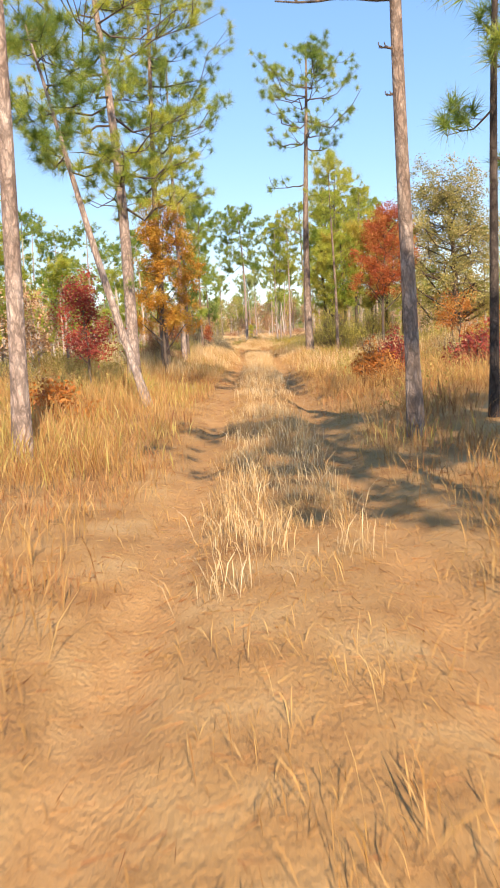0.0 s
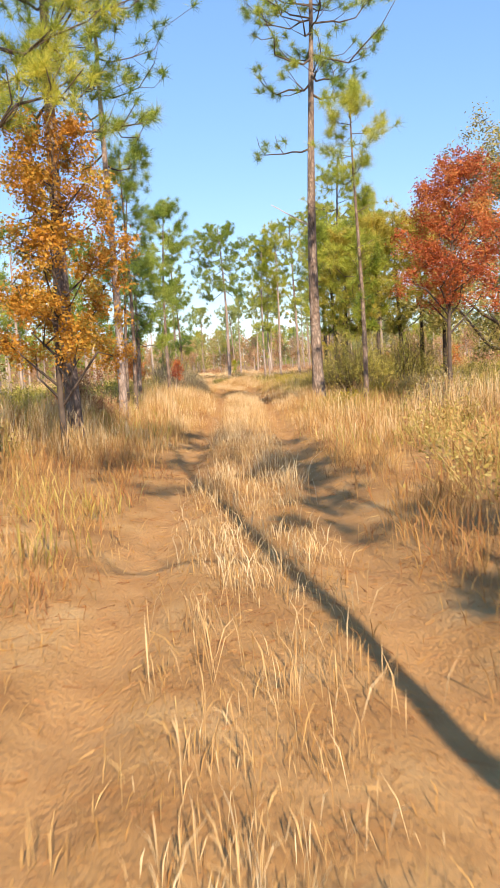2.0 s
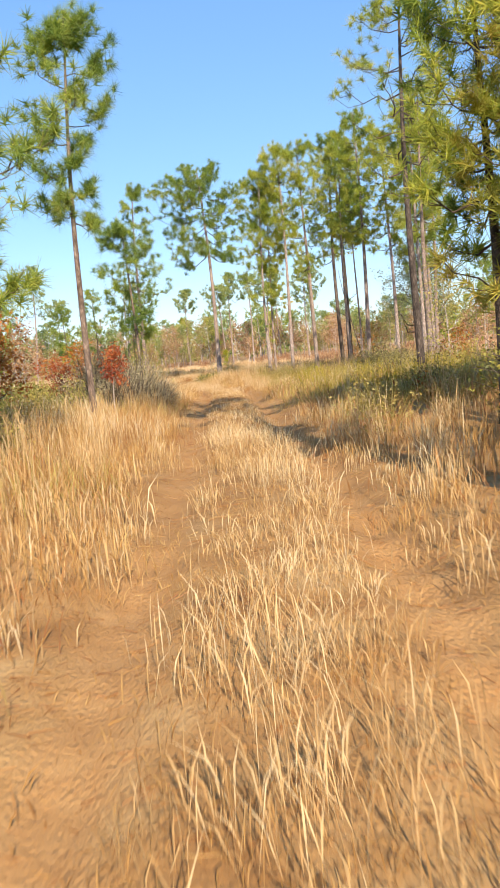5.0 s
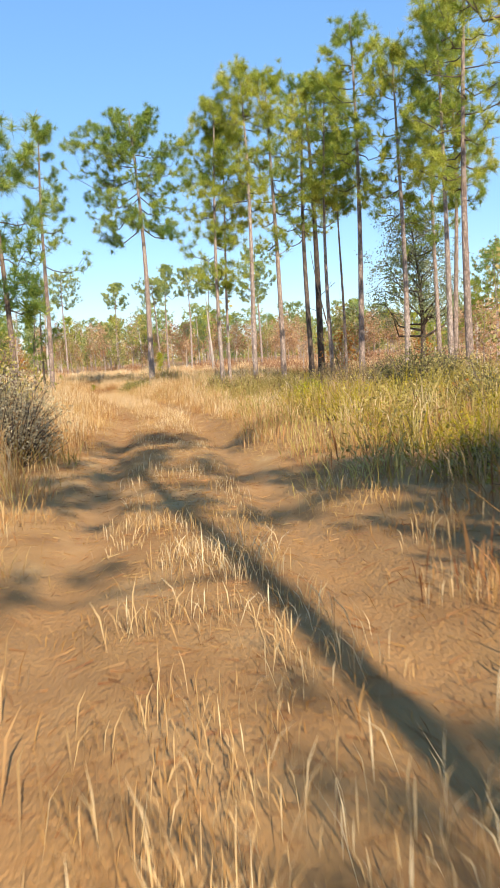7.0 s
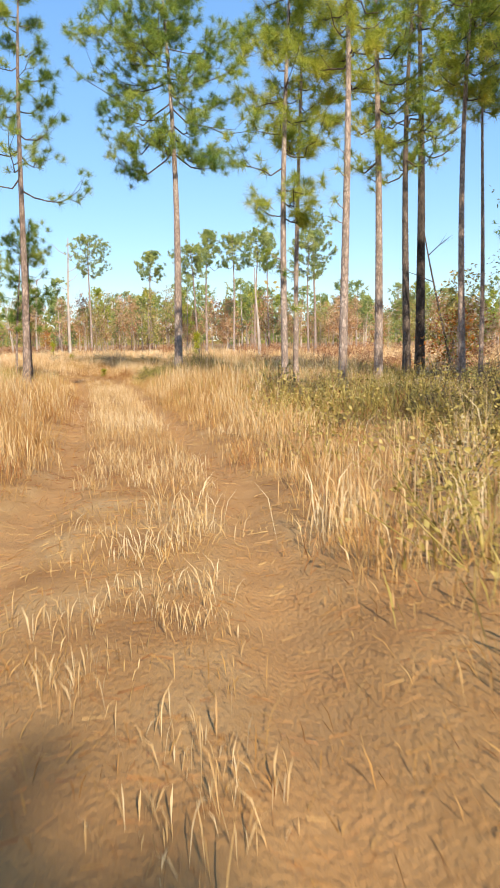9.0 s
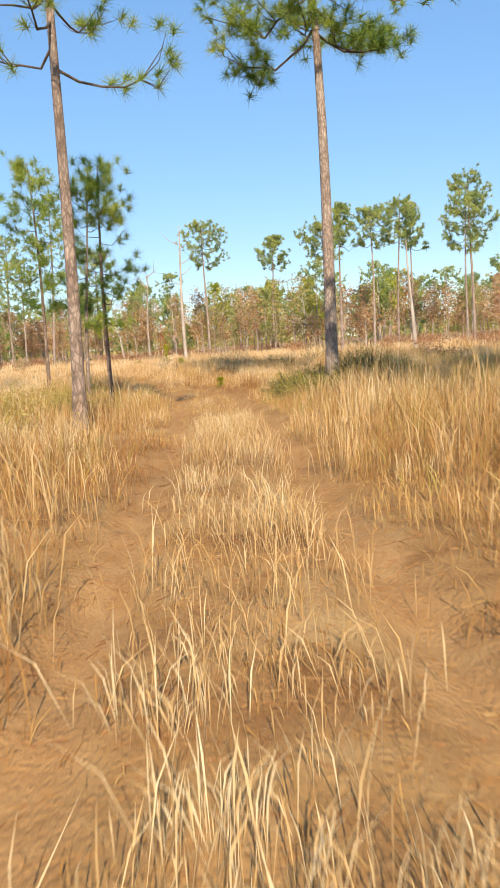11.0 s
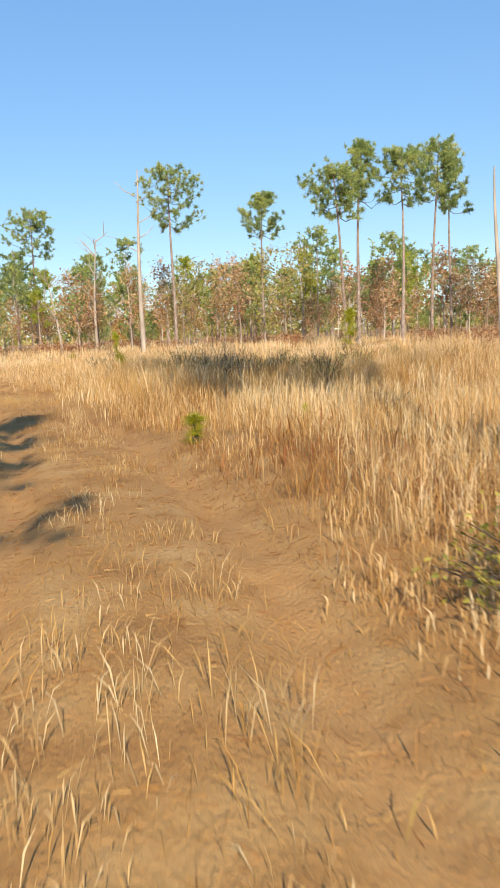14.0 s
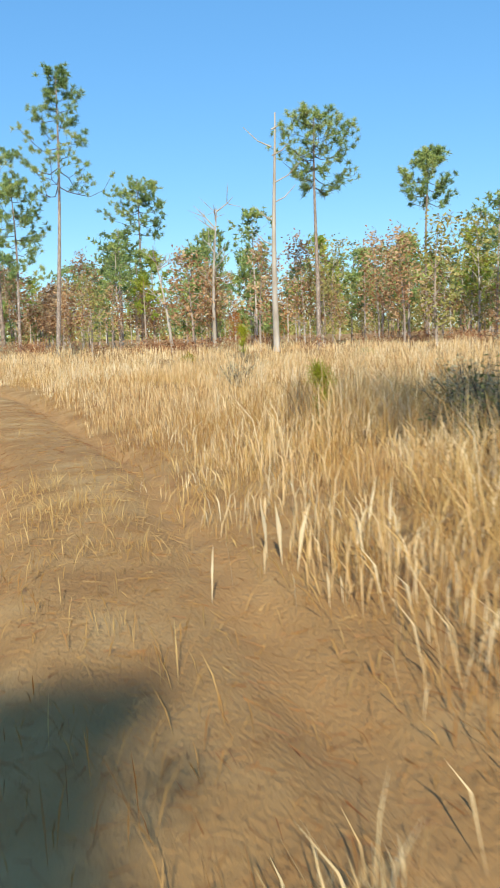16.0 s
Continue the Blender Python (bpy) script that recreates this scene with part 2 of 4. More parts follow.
def ground_z(x, y):
    """Height of the ground: the long profile, gentle swells, banks beside the trail and its two ruts."""
    u = np.abs(x - trail_x(y))
    z = np.interp(y, PROFILE_Y, PROFILE_Z) + wave(x, y) * np.clip((u - 0.6) / 2, 0.25, 1)
    z = z + 0.16 * np.clip((u - 1.2) / 2.5, 0, 1)
    rut = np.exp(-((u - 0.8) / 0.22) ** 2)
    z = z - (0.10 + 0.025 * np.sin(2.1 * y)) * rut + (0.015 + 0.03 * np.exp(-((y - 38) / 9) ** 2) * (x > trail_x(y))) * rut * np.sin(7.5 * y + 2 * x + 2 * np.sin(0.9 * y))
    return z


# ---- mesh helpers ----


class Shape:
    """Collects vertices and faces of one mesh."""

    def __init__(self):
        self.v, self.tris, self.quads, self.count = [], [], [], 0

    def add(self, v, tris=None, quads=None):
        v = np.asarray(v, dtype=np.float32).reshape(-1, 3)
        if tris is not None and len(tris):
            self.tris.append(np.asarray(tris, dtype=np.int32).reshape(-1, 3) + self.count)
        if quads is not None and len(quads):
            self.quads.append(np.asarray(quads, dtype=np.int32).reshape(-1, 4) + self.count)
        self.v.append(v)
        self.count += len(v)

    def tube(self, pts, radii, n=6):
        pts = np.asarray(pts, dtype=float)
        k = len(pts)
        d = np.gradient(pts, axis=0)
        d /= np.linalg.norm(d, axis=1)[:, None] + 1e-9
        ref = np.where(np.abs(d[:, 2:3]) > 0.85, np.array([[1.0, 0, 0]]), np.array([[0, 0, 1.0]]))
        a = np.cross(d, ref)
        a /= np.linalg.norm(a, axis=1)[:, None] + 1e-9
        b = np.cross(d, a)
        ang = np.linspace(0, 2 * np.pi, n, endpoint=False)
        ring = pts[:, None, :] + np.asarray(radii)[:, None, None] * (np.cos(ang)[None, :, None] * a[:, None, :] + np.sin(ang)[None, :, None] * b[:, None, :])
        i, j = np.meshgrid(np.arange(k - 1), np.arange(n), indexing="ij")
        i, j = i.ravel(), j.ravel()
        j2 = (j + 1) % n
        self.add(ring, quads=np.stack([i * n + j, i * n + j2, (i + 1) * n + j2, (i + 1) * n + j], 1))

    def mesh(self, name, mat, smooth=False):
        me = bpy.data.meshes.new(name)
        v = np.concatenate(self.v) if self.v else np.zeros((0, 3), np.float32)
        t = np.concatenate(self.tris) if self.tris else np.zeros((0, 3), np.int32)
        q = np.concatenate(self.quads) if self.quads else np.zeros((0, 4), np.int32)
        me.vertices.add(len(v))
        me.vertices.foreach_set("co", v.ravel())
        me.loops.add(t.size + q.size)
        me.loops.foreach_set("vertex_index", np.concatenate([t.ravel(), q.ravel()]).astype(np.int32))
        me.polygons.add(len(t) + len(q))
        me.polygons.foreach_set("loop_start", np.concatenate([np.arange(len(t)) * 3, t.size + np.arange(len(q)) * 4]).astype(np.int32))
        me.update(calc_edges=True)
        if smooth:
            me.polygons.foreach_set("use_smooth", np.ones(len(me.polygons), dtype=bool))
        me.materials.append(mat)
        return me


def part(name, shape, mat, parent, label="", smooth=False):
    ob = new(name, shape.mesh(name, mat, smooth))
    ob.parent = parent
    return tagged(ob, label)


def unit(v):
    return v / (np.linalg.norm(v, axis=-1, keepdims=True) + 1e-9)


def needles(shape, rng, centres, axes, n, length, width):
    """Round fuzzy tufts of long fine needles at the twig ends."""
    c = np.repeat(np.asarray(centres, float), n, axis=0)
    a = np.repeat(unit(np.asarray(axes, float)), n, axis=0)
    k = len(c)
    d = unit(unit(rng.normal(size=(k, 3))) + a * 0.62)
    ln = length * rng.uniform(0.55, 1.0, (k, 1))
    c = c + a * rng.uniform(-0.3, 0.1, (k, 1)) * length
    s = unit(np.cross(d, rng.normal(size=(k, 3)))) * width * 0.5
    tip = c + d * ln
    tip[:, 2] -= 0.1 * ln[:, 0]
    v = np.stack([c - s, c + s, tip], 1).reshape(-1, 3)
    shape.add(v, tris=np.arange(3 * k).reshape(-1, 3))


def leaves(shape, rng, centres, size, spread, n):
    """Folded four-cornered leaves scattered round each centre."""
    c = np.repeat(np.asarray(centres, float), n, axis=0)
    k = len(c)
    c = c + rng.normal(size=(k, 3)) * spread
    d = unit(rng.normal(size=(k, 3)) * np.array([1, 1, 0.7]) + np.array([0, 0, -0.25]))
    s = unit(np.cross(d, rng.normal(size=(k, 3))))
    up = np.cross(d, s)
    ln = size * rng.uniform(0.6, 1.25, (k, 1))
    m = c + d * ln * 0.5
    v = np.stack([c, m + s * ln * 0.25 + up * ln * 0.1, c + d * ln, m - s * ln * 0.25 + up * ln * 0.1], 1).reshape(-1, 3)
    i = np.arange(k) * 4
    shape.add(v, tris=np.concatenate([np.stack([i, i + 1, i + 2], 1), np.stack([i, i + 2, i + 3], 1)]))


def trunk_line(h, lean, bend, rng, k=14, kink=None):
    s = np.linspace(0, 1, k)
    x = lean[0] * h * s + bend * h * 0.04 * np.sin(s * 3.0 + rng.uniform(0, 6)) * s
    y = lean[1] * h * s + bend * h * 0.04 * np.sin(s * 2.5 + rng.uniform(0, 6)) * s
    return np.stack([x, y, h * s], 1)


def pine_tree(label, h, dia, crown_base, crown_r, seed, lean=(0, 0), bend=0.5, limbs=18, tufts=1.35, n=64, needle=0.34, width=0.014, top="round", bark=None, leaf=None, dead=(), droop=0.0, name="pine_tree", sub=4, split=True, low=0):
    """A longleaf pine: tapered plated trunk, whorls of crooked limbs and starburst tufts along their ends."""
    rng = np.random.default_rng(seed)
    root = tagged(new(name), label, "pine tree")
    line = trunk_line(h * 0.97, lean, bend, rng)
    s = np.linspace(0, 1, len(line))
    tr, green = Shape(), Shape()
    r = 0.5 * dia * (1 - 0.80 * s ** 1.15)
    r[0] *= 1.28
    base = np.vstack([line[:1] - [0, 0, 0.5], line])
    tr.tube(base, np.concatenate([[r[0] * 1.05], r]), 12 if split else 7)
    cs, ax, wood = [], [], []

    def on_trunk(z):
        return np.array([np.interp(z, line[:, 2], line[:, 0]), np.interp(z, line[:, 2], line[:, 1]), z])

    for i in range(limbs):
        f = (i + rng.uniform(0, 0.9)) / limbs
        z = crown_base + (h - crown_base) * f
        if top == "round":
            reach = crown_r * (0.27 + 0.85 * math.sin(math.pi * (0.16 + 0.79 * f)))
        elif top == "flat":
            reach = crown_r * (0.62 + 0.42 * math.sin(math.pi * f ** 1.4)) * (1 - 0.5 * max(0, f - 0.75) / 0.25)
        else:
            reach = crown_r * (1.08 - 0.85 * f)
        reach *= rng.uniform(0.65, 1.12)
        az = i * 2.4 + rng.uniform(-0.5, 0.5)
        out = np.array([math.cos(az), math.sin(az), 0])
        rise = (0.05 + 0.55 * f) * rng.uniform(0.5, 1.3) - droop * (1 - f)
        k = 6
        t = np.linspace(0, 1, k)[:, None]
        side = np.array([-out[1], out[0], 0]) * rng.uniform(-0.35, 0.35)
        shift = out * reach * t + side * reach * t ** 2 + np.array([0, 0, 1.0]) * reach * (rise * t - 0.24 * np.sin(t * 3.1) * (1 - 0.7 * f) + 0.2 * t ** 3)
        z = min(z, h - needle * 0.5 - max(0.0, float(shift[-1, 2])) - 0.22 * (h - crown_base) * min(1.0, reach / crown_r) ** 2 * (top == "round"))
        p0 = on_trunk(z)
        pts = p0 + shift
        pts[1:-1] += rng.normal(size=(k - 2, 3)) * reach * 0.04
        rl = max(0.012, dia * 0.12 * (1 - 0.5 * f))
        limb = Shape() if split else tr
        limb.tube(pts, rl * (1 - 0.75 * t[:, 0]), 5 if split else 3)
        ends = [(pts[-1], pts[-1] - pts[-2]), (pts[-2], pts[-1] - pts[-2])]
        for j in range(sub):
            b0 = pts[int(rng.uniform(0.3, 0.98) * (k - 1))]
            dirn = unit(out * 0.6 + np.array([-out[1], out[0], 0]) * rng.uniform(-1.2, 1.2) + np.array([0, 0, rng.uniform(-0.1, 0.8)]))
            ln = reach * rng.uniform(0.22, 0.5)
            mid = b0 + dirn * ln * 0.5 + rng.normal(size=3) * ln * 0.1 - np.array([0, 0, 0.05 * ln])
            e = b0 + dirn * ln + np.array([0, 0, 0.18 * ln])
            cap = h - 0.15 - 0.22 * (h - crown_base) * min(1.2, float(np.hypot(*(e - p0)[:2])) / crown_r) ** 2
            e[2], mid[2] = min(e[2], cap), min(mid[2], cap)
            if split:
                limb.tube([b0, mid, e], [rl * 0.42, rl * 0.3, rl * 0.18], 4)
            ends += [(e, e - mid)]
            ends += [(mid, e - mid)] if rng.random() < 0.7 else []
        lc, la = ([], []) if split else (cs, ax)
        for e, d in ends:
            for _ in range(int(tufts + rng.random())):
                lc.append(e + rng.normal(size=3) * needle * 0.3)
                la.append(unit(d) + np.array([0, 0, 0.5]) + rng.normal(size=3) * 0.35)
        if split:
            wood.append((limb, lc, la))
    for _ in range(16):
        cs.append(line[-1] + rng.normal(size=3) * needle * np.array([1.1, 1.1, 0.6]) - np.array([0, 0, needle * 0.5]))
        ax.append(np.array([0, 0, 1.0]))
    for i in range(low):
        z = crown_base * rng.uniform(0.45, 1.0)
        az = rng.uniform(0, 6.28)
        e = on_trunk(z) + np.array([math.cos(az), math.sin(az), 0.5]) * rng.uniform(0.15, 0.45)
        tr.tube([on_trunk(z), (on_trunk(z) + e) / 2 + np.array([0, 0, -0.02]), e], [0.015, 0.011, 0.008], 4)
        cs.append(e)
        ax.append(e - on_trunk(z))
    part("trunk", tr, bark or M_BARK, root, smooth=True)
    for limb, lc, la in wood:
        bough = part("limb", limb, M_TWIG, root, smooth=True)
        if lc:
            tuft = Shape()
            needles(tuft, rng, lc, la, n, needle, width)
            part("needles", tuft, leaf or M_NEEDLE, bough)
    for z, az, ln, up in dead:
        p0 = on_trunk(z)
        t = np.linspace(0, 1, 7)[:, None]
        o = np.array([math.cos(az), math.sin(az), 0])
        pts = p0 + o * ln * t + np.array([0, 0, 1.0]) * ln * up * np.sin(t * 2.2) + rng.normal(size=(7, 3)) * ln * 0.012
        straight = up > 0.3
        if straight:
            pts = p0 + o * ln * t + np.array([0, 0, 0.62]) * ln * t + rng.normal(size=(7, 3)) * ln * 0.006
        limb = Shape()
        limb.tube(pts, 0.035 * (1 - 0.7 * t[:, 0]) * (0.6 + 0.2 * ln), 5)
        for q in () if straight else (3, 5):
            limb.tube([pts[q], pts[q] + np.array([-0.1 * ln, 0.05, 0.16 * ln]), pts[q] + np.array([-0.14 * ln, 0.05, 0.34 * ln])], [0.016, 0.01, 0.006], 4)
        if ln > 1.5:
            for q in (2, 4, 6):
                e = pts[q] + np.array([-0.14 * ln, 0.05, 0.2 * ln]) * (q < 6)
                cs += [e, e + rng.normal(size=3) * 0.15]
                ax += [np.array([-0.5, 0, 0.6])] * 2
        part("dead_limb", limb, M_DEAD if straight else M_BARK_DARK, root, "bleached straight dead limb" if straight else "long crooked grey limb", smooth=True)
    needles(green, rng, cs, ax, n, needle, width)
    part("crown", green, leaf or M_NEEDLE, root)
    return root


def leafy_tree(label, h, dia, crown_base, rx, seed, leaf, name="oak_tree", category="oak tree", clumps=120, n=26, size=0.11, spread=0.22, lean=(0, 0), stems=1, taper=0.6, bark=None, ry=None, boughs=9, clump=0.42):
    """A broadleaf tree or shrub: forking limbs that carry ragged boughs of separate leaves, with gaps between."""
    rng = np.random.default_rng(seed)
    root = tagged(new(name), label, category)
    tr, lv = Shape(), Shape()
    cs = []
    ry = ry or rx
    for st in range(stems):
        ln = np.array(lean) + (rng.normal(size=2) * 0.22 if stems > 1 else 0)
        off = rng.normal(size=2) * 0.12 * (stems > 1)
        line = trunk_line(h * 0.88, ln, 1.0, rng, 9) + np.array([off[0], off[1], 0])
        s = np.linspace(0, 1, 9)
        base = np.vstack([line[:1] - [0, 0, 0.3], line])
        tr.tube(base, np.concatenate([[0.5 * dia * 1.2], 0.5 * dia * (1 - 0.88 * s)]), 8 if stems == 1 else 5)

        def on_trunk(z):
            z = min(z, line[-1, 2])
            return np.array([np.interp(z, line[:, 2], line[:, 0]), np.interp(z, line[:, 2], line[:, 1]), z])

        nb = max(3, boughs // stems + (stems > 1))
        per = max(3, clumps // stems // nb)
        for i in range(nb):
            f = (i + rng.uniform(0, 1)) / nb
            z = crown_base + (h - crown_base) * f * 0.92
            prof = (0.45 + 0.55 * math.sin(math.pi * min(1, 0.15 + 0.8 * f))) * (1 - (1 - taper) * f)
            az, rad = i * 2.4 + rng.uniform(-0.6, 0.6), rng.uniform(0.35, 0.85) * prof
            o = np.array([rx * rad * math.cos(az), ry * rad * math.sin(az), 0])
            p0 = on_trunk(max(0.12 * h, z - 0.5 * rx * rad - 0.06 * h))
            c = on_trunk(z) * np.array([1, 1, 0]) + o + np.array([0, 0, z])
            rl = (0.22 if stems == 1 else 0.3) * dia * (1 - 0.5 * f)
            mid = (p0 + c) / 2 + rng.normal(size=3) * 0.04 * h
            tr.tube([p0, mid, c], [rl, rl * 0.65, rl * 0.35], 4)
            br = np.array([rx * clump, ry * clump, 0.72 * clump * min(rx, h * 0.35)]) * rng.uniform(0.7, 1.25)
            for k in range(per):
                e = c + np.clip(rng.normal(size=3), -1.5, 1.5) * br * 0.66
                e[2] = min(max(e[2], 0.06), h)
                cs.append(e)
                if k % (6 if name == "woodland_oak" else 3) == 0:
                    tr.tube([c, (c + e) / 2 + rng.normal(size=3) * 0.03, e], [rl * 0.35, rl * 0.25, rl * 0.12], 3)
    leaves(lv, rng, cs, size, spread, n)
    part("trunk" if stems == 1 else "stem", tr, bark or M_TWIG, root, smooth=True)
    part("crown" if h > 2 else "foliage", lv, leaf, root)
    return root


def mound(label, h, r, seed, leaf, size=0.05, stems=70, per=18, name="shrub", category="shrub"):
    """A many-stemmed shrub: thin stems fanning from the base to a lumpy dome, small leaves along their upper parts."""
    rng = np.random.default_rng(seed)
    root = tagged(new(name), label, category)
    tr, lv = Shape(), Shape()
    cs = []
    ph = rng.uniform(0, 6.28, 2)
    for i in range(stems):
        az, q = i * 2.4 + rng.uniform(-0.4, 0.4), math.sqrt((i + 0.5) / stems) * rng.uniform(0.85, 1.05)
        top = h * (1 - 0.6 * q * q) * rng.uniform(0.68, 1.0) * (0.84 + 0.16 * math.sin(3 * az + ph[0]) * math.sin(2 * az + ph[1]))
        o = np.array([math.cos(az), math.sin(az), 0]) * r * q
        p0 = o * 0.18 + np.array([0, 0, -0.08])
        e = o + np.array([0, 0, top])
        m = p0 * 0.45 + e * 0.55 + np.array([0, 0, 0.06 * h]) + rng.normal(size=3) * 0.04 * h
        tr.tube([p0, m, e], [0.011, 0.007, 0.003], 3)
        t = rng.uniform(0.0, 1.0, per)[:, None] ** 0.8
        cs.append(m * 0.7 + p0 * 0.3 + (e - m * 0.7 - p0 * 0.3) * t)
    leaves(lv, rng, np.concatenate(cs), size, 0.028 + 0.035 * r, 1)
    part("stem", tr, M_TWIG, root, smooth=True)
    part("foliage", lv, leaf, root)
    return root


def stand(ob, x, y, turn=0.0, scale=1.0, sink=0.03):
    ob.matrix_basis = Matrix.LocRotScale((x, y, float(ground_z(x, y)) - sink), Euler((0, 0, radians(turn))), (scale,) * 3)
    return ob


# ---- ground ----
us = np.concatenate([-np.geomspace(900, 3.2, 34), np.arange(-3.0, 3.01, 0.14), np.geomspace(3.2, 900, 34)])
ys = np.concatenate([[-900, -300, -120, -60, -30, -15], np.arange(-8, 115, 0.19), np.geomspace(115.5, 2200, 70)])
gy, gu = np.meshgrid(ys, us, indexing="ij")
gx = np.where(np.abs(gu) > 200, gu, gu + trail_x(np.clip(gy, -60, 140)) * np.clip(1 - (np.abs(gu) - 20) / 180, 0, 1))
gz = ground_z(gx, gy)
gz = np.where((np.abs(gx) > 120) | (gy > 200) | (gy < -20), np.interp(gy, PROFILE_Y, PROFILE_Z), gz)
nu = len(us)
gi, gj = np.meshgrid(np.arange(len(ys) - 1), np.arange(nu - 1), indexing="ij")
gi, gj = gi.ravel(), gj.ravel()
g = Shape()
g.add(np.stack([gx, gy, gz], -1), quads=np.stack([gi * nu + gj, gi * nu + gj + 1, (gi + 1) * nu + gj + 1, (gi + 1) * nu + gj], 1))
ground_mesh = g.mesh("ground", M_GROUND, True)
rut = np.exp(-((np.abs(np.broadcast_to(us[None, :], gy.shape)) - 0.8) / 0.24) ** 2) * (np.abs(gy) < 140)
ground_mesh.attributes.new("rut_depth", "FLOAT", "POINT").data.foreach_set("value", rut.astype(np.float32).ravel())
ground = new("ground", ground_mesh)
tagged(ground, "sandy forest ground with needle litter and two wheel ruts", "ground", kind="structure")

# ---- grass ----


def blades(name, label, count, mat, area, height, width, seed, clump=16, keep=None, bow=0.35, spread=0.14, plume=0.6):
    """Bunches of dry grass blades, bent and widest at the plume, as one sheet of stuff."""
    rng = np.random.default_rng(seed)
    x0, x1, y0, y1 = area
    nc = count // clump
    cx, cy = rng.uniform(x0, x1, nc), rng.uniform(y0, y1, nc)
    ok, hs = keep(cx, cy, rng)
    cx, cy, hs = cx[ok], cy[ok], hs[ok]
    hs = hs * rng.uniform(0.6, 1.25, len(cx))
    px = np.repeat(cx, clump) + rng.normal(size=len(cx) * clump) * spread
    py = np.repeat(cy, clump) + rng.normal(size=len(cx) * clump) * spread
    k = len(px)
    hh = np.repeat(hs, clump) * height * rng.uniform(0.4, 1.15, k)
    pz = ground_z(px, py) - 0.02
    az = rng.uniform(0, 2 * np.pi, k)
    lean = rng.uniform(0.03, bow, k) * hh
    dx, dy = np.cos(az), np.sin(az)
    fa = rng.uniform(0, np.pi, k)
    w = width * rng.uniform(0.6, 1.4, k)
    p = np.stack([px, py, pz], 1)
    s = np.stack([np.cos(fa) * w / 2, np.sin(fa) * w / 2, 0 * w], 1)
    m = p + np.stack([dx * lean * 0.4, dy * lean * 0.4, hh * plume], 1)
    tip = p + np.stack([dx * lean, dy * lean, hh], 1)
    v = np.stack([p, m - s, m + s, tip], 1)
    i = np.arange(k) * 4
    sh = Shape()
    sh.add(v, tris=np.concatenate([np.stack([i, i + 2, i + 1], 1), np.stack([i + 1, i + 2, i + 3], 1)]))
    return tagged(new(name, sh.mesh(name, mat)), label, "grass", kind="stuff")


def patchy(x, y, a, b):
    return np.sin(a * x + 1.3 * np.sin(b * y)) * np.sin(a * 0.7 * y + 1.1 * np.sin(b * x))


# how thickly grass stands on the trail along its length: two stretches are worn to bare sand
WORN_Y = (0, 26, 32, 46, 50, 60, 66, 82, 87, 97, 102, 130)
WORN_A = (0.6, 0.65, 1.0, 1.0, 0.3, 0.3, 1.0, 1.0, 0.3, 0.3, 0.6, 0.5)


def verge(lo, hi, edge=1.1):
    """Tall grass beside the trail only, growing to the ruts' edge where the trail is not worn."""

    def keep(x, y, rng):
        u = np.abs(x - trail_x(y))
        e = edge + 0.45 * (1 - np.interp(y, WORN_Y, WORN_A)) + 0.15 * np.sin(1.3 * y)
        h = (0.5 + 0.5 * np.clip((u - e) / 0.9, 0, 1)) * (0.85 + 0.3 * patchy(x, y, 0.6, 0.5) + 0.25 * patchy(x + 5, y, 1.9, 1.4))
        bank = ((x > 2.2) & (y > 43) & (y < 74)) | ((x < -4.3) & (y > 70) & (y < 91)) | ((x < -3.0) & (y > 34) & (y < 60)) | ((x > 2.5) & (y > 29) & (y < 43))
        h = h * np.where((x - 0.3) ** 2 + (y - 89.6) ** 2 < 7.5, 0.45, np.where(bank, 0.75, 1.0))
        thin = np.where(bank, 0.4, 0.92)
        return (u > e) & (patchy(x, y, lo, hi) > -0.7) & (rng.random(len(x)) < thin) & ((x + 2.55) ** 2 + (y - 19.5) ** 2 > 0.8), h

    return keep


def middle(x, y, rng):
    """Standing grass on the strip between the ruts."""
    u = np.abs(x - trail_x(y))
    a = np.interp(y, WORN_Y, WORN_A)
    ok = (u < 0.52) & (rng.random(len(x)) < a * (0.85 + 0.4 * patchy(x, y, 1.1, 0.8)))
    return ok, (0.35 + 0.65 * a) * (0.85 + 0.3 * patchy(x, y, 0.9, 0.7))


def tread(ruts, mid):
    """Short trampled grass on the trail, thin in the ruts."""

    def keep(x, y, rng):
        u = np.abs(x - trail_x(y))
        in_rut = np.abs(u - 0.8) < 0.26
        ok = (u < 1.6) & (rng.random(len(x)) < np.where(in_rut, ruts, mid) * (0.75 + 0.35 * patchy(x, y, 1.1, 0.8)))
        return ok, np.where(in_rut, 0.45, 0.8 + 0.3 * patchy(x, y, 0.9, 0.7))

    return keep


def strip(lo, hi, amount):
    def keep(x, y, rng):
        u = np.abs(x - trail_x(y))
        return (u > 1.5) & (patchy(x + 3, y - 2, lo, hi) > amount), 0.6 + 0.4 * np.clip((u - 1.5) / 2, 0, 1)

    return keep


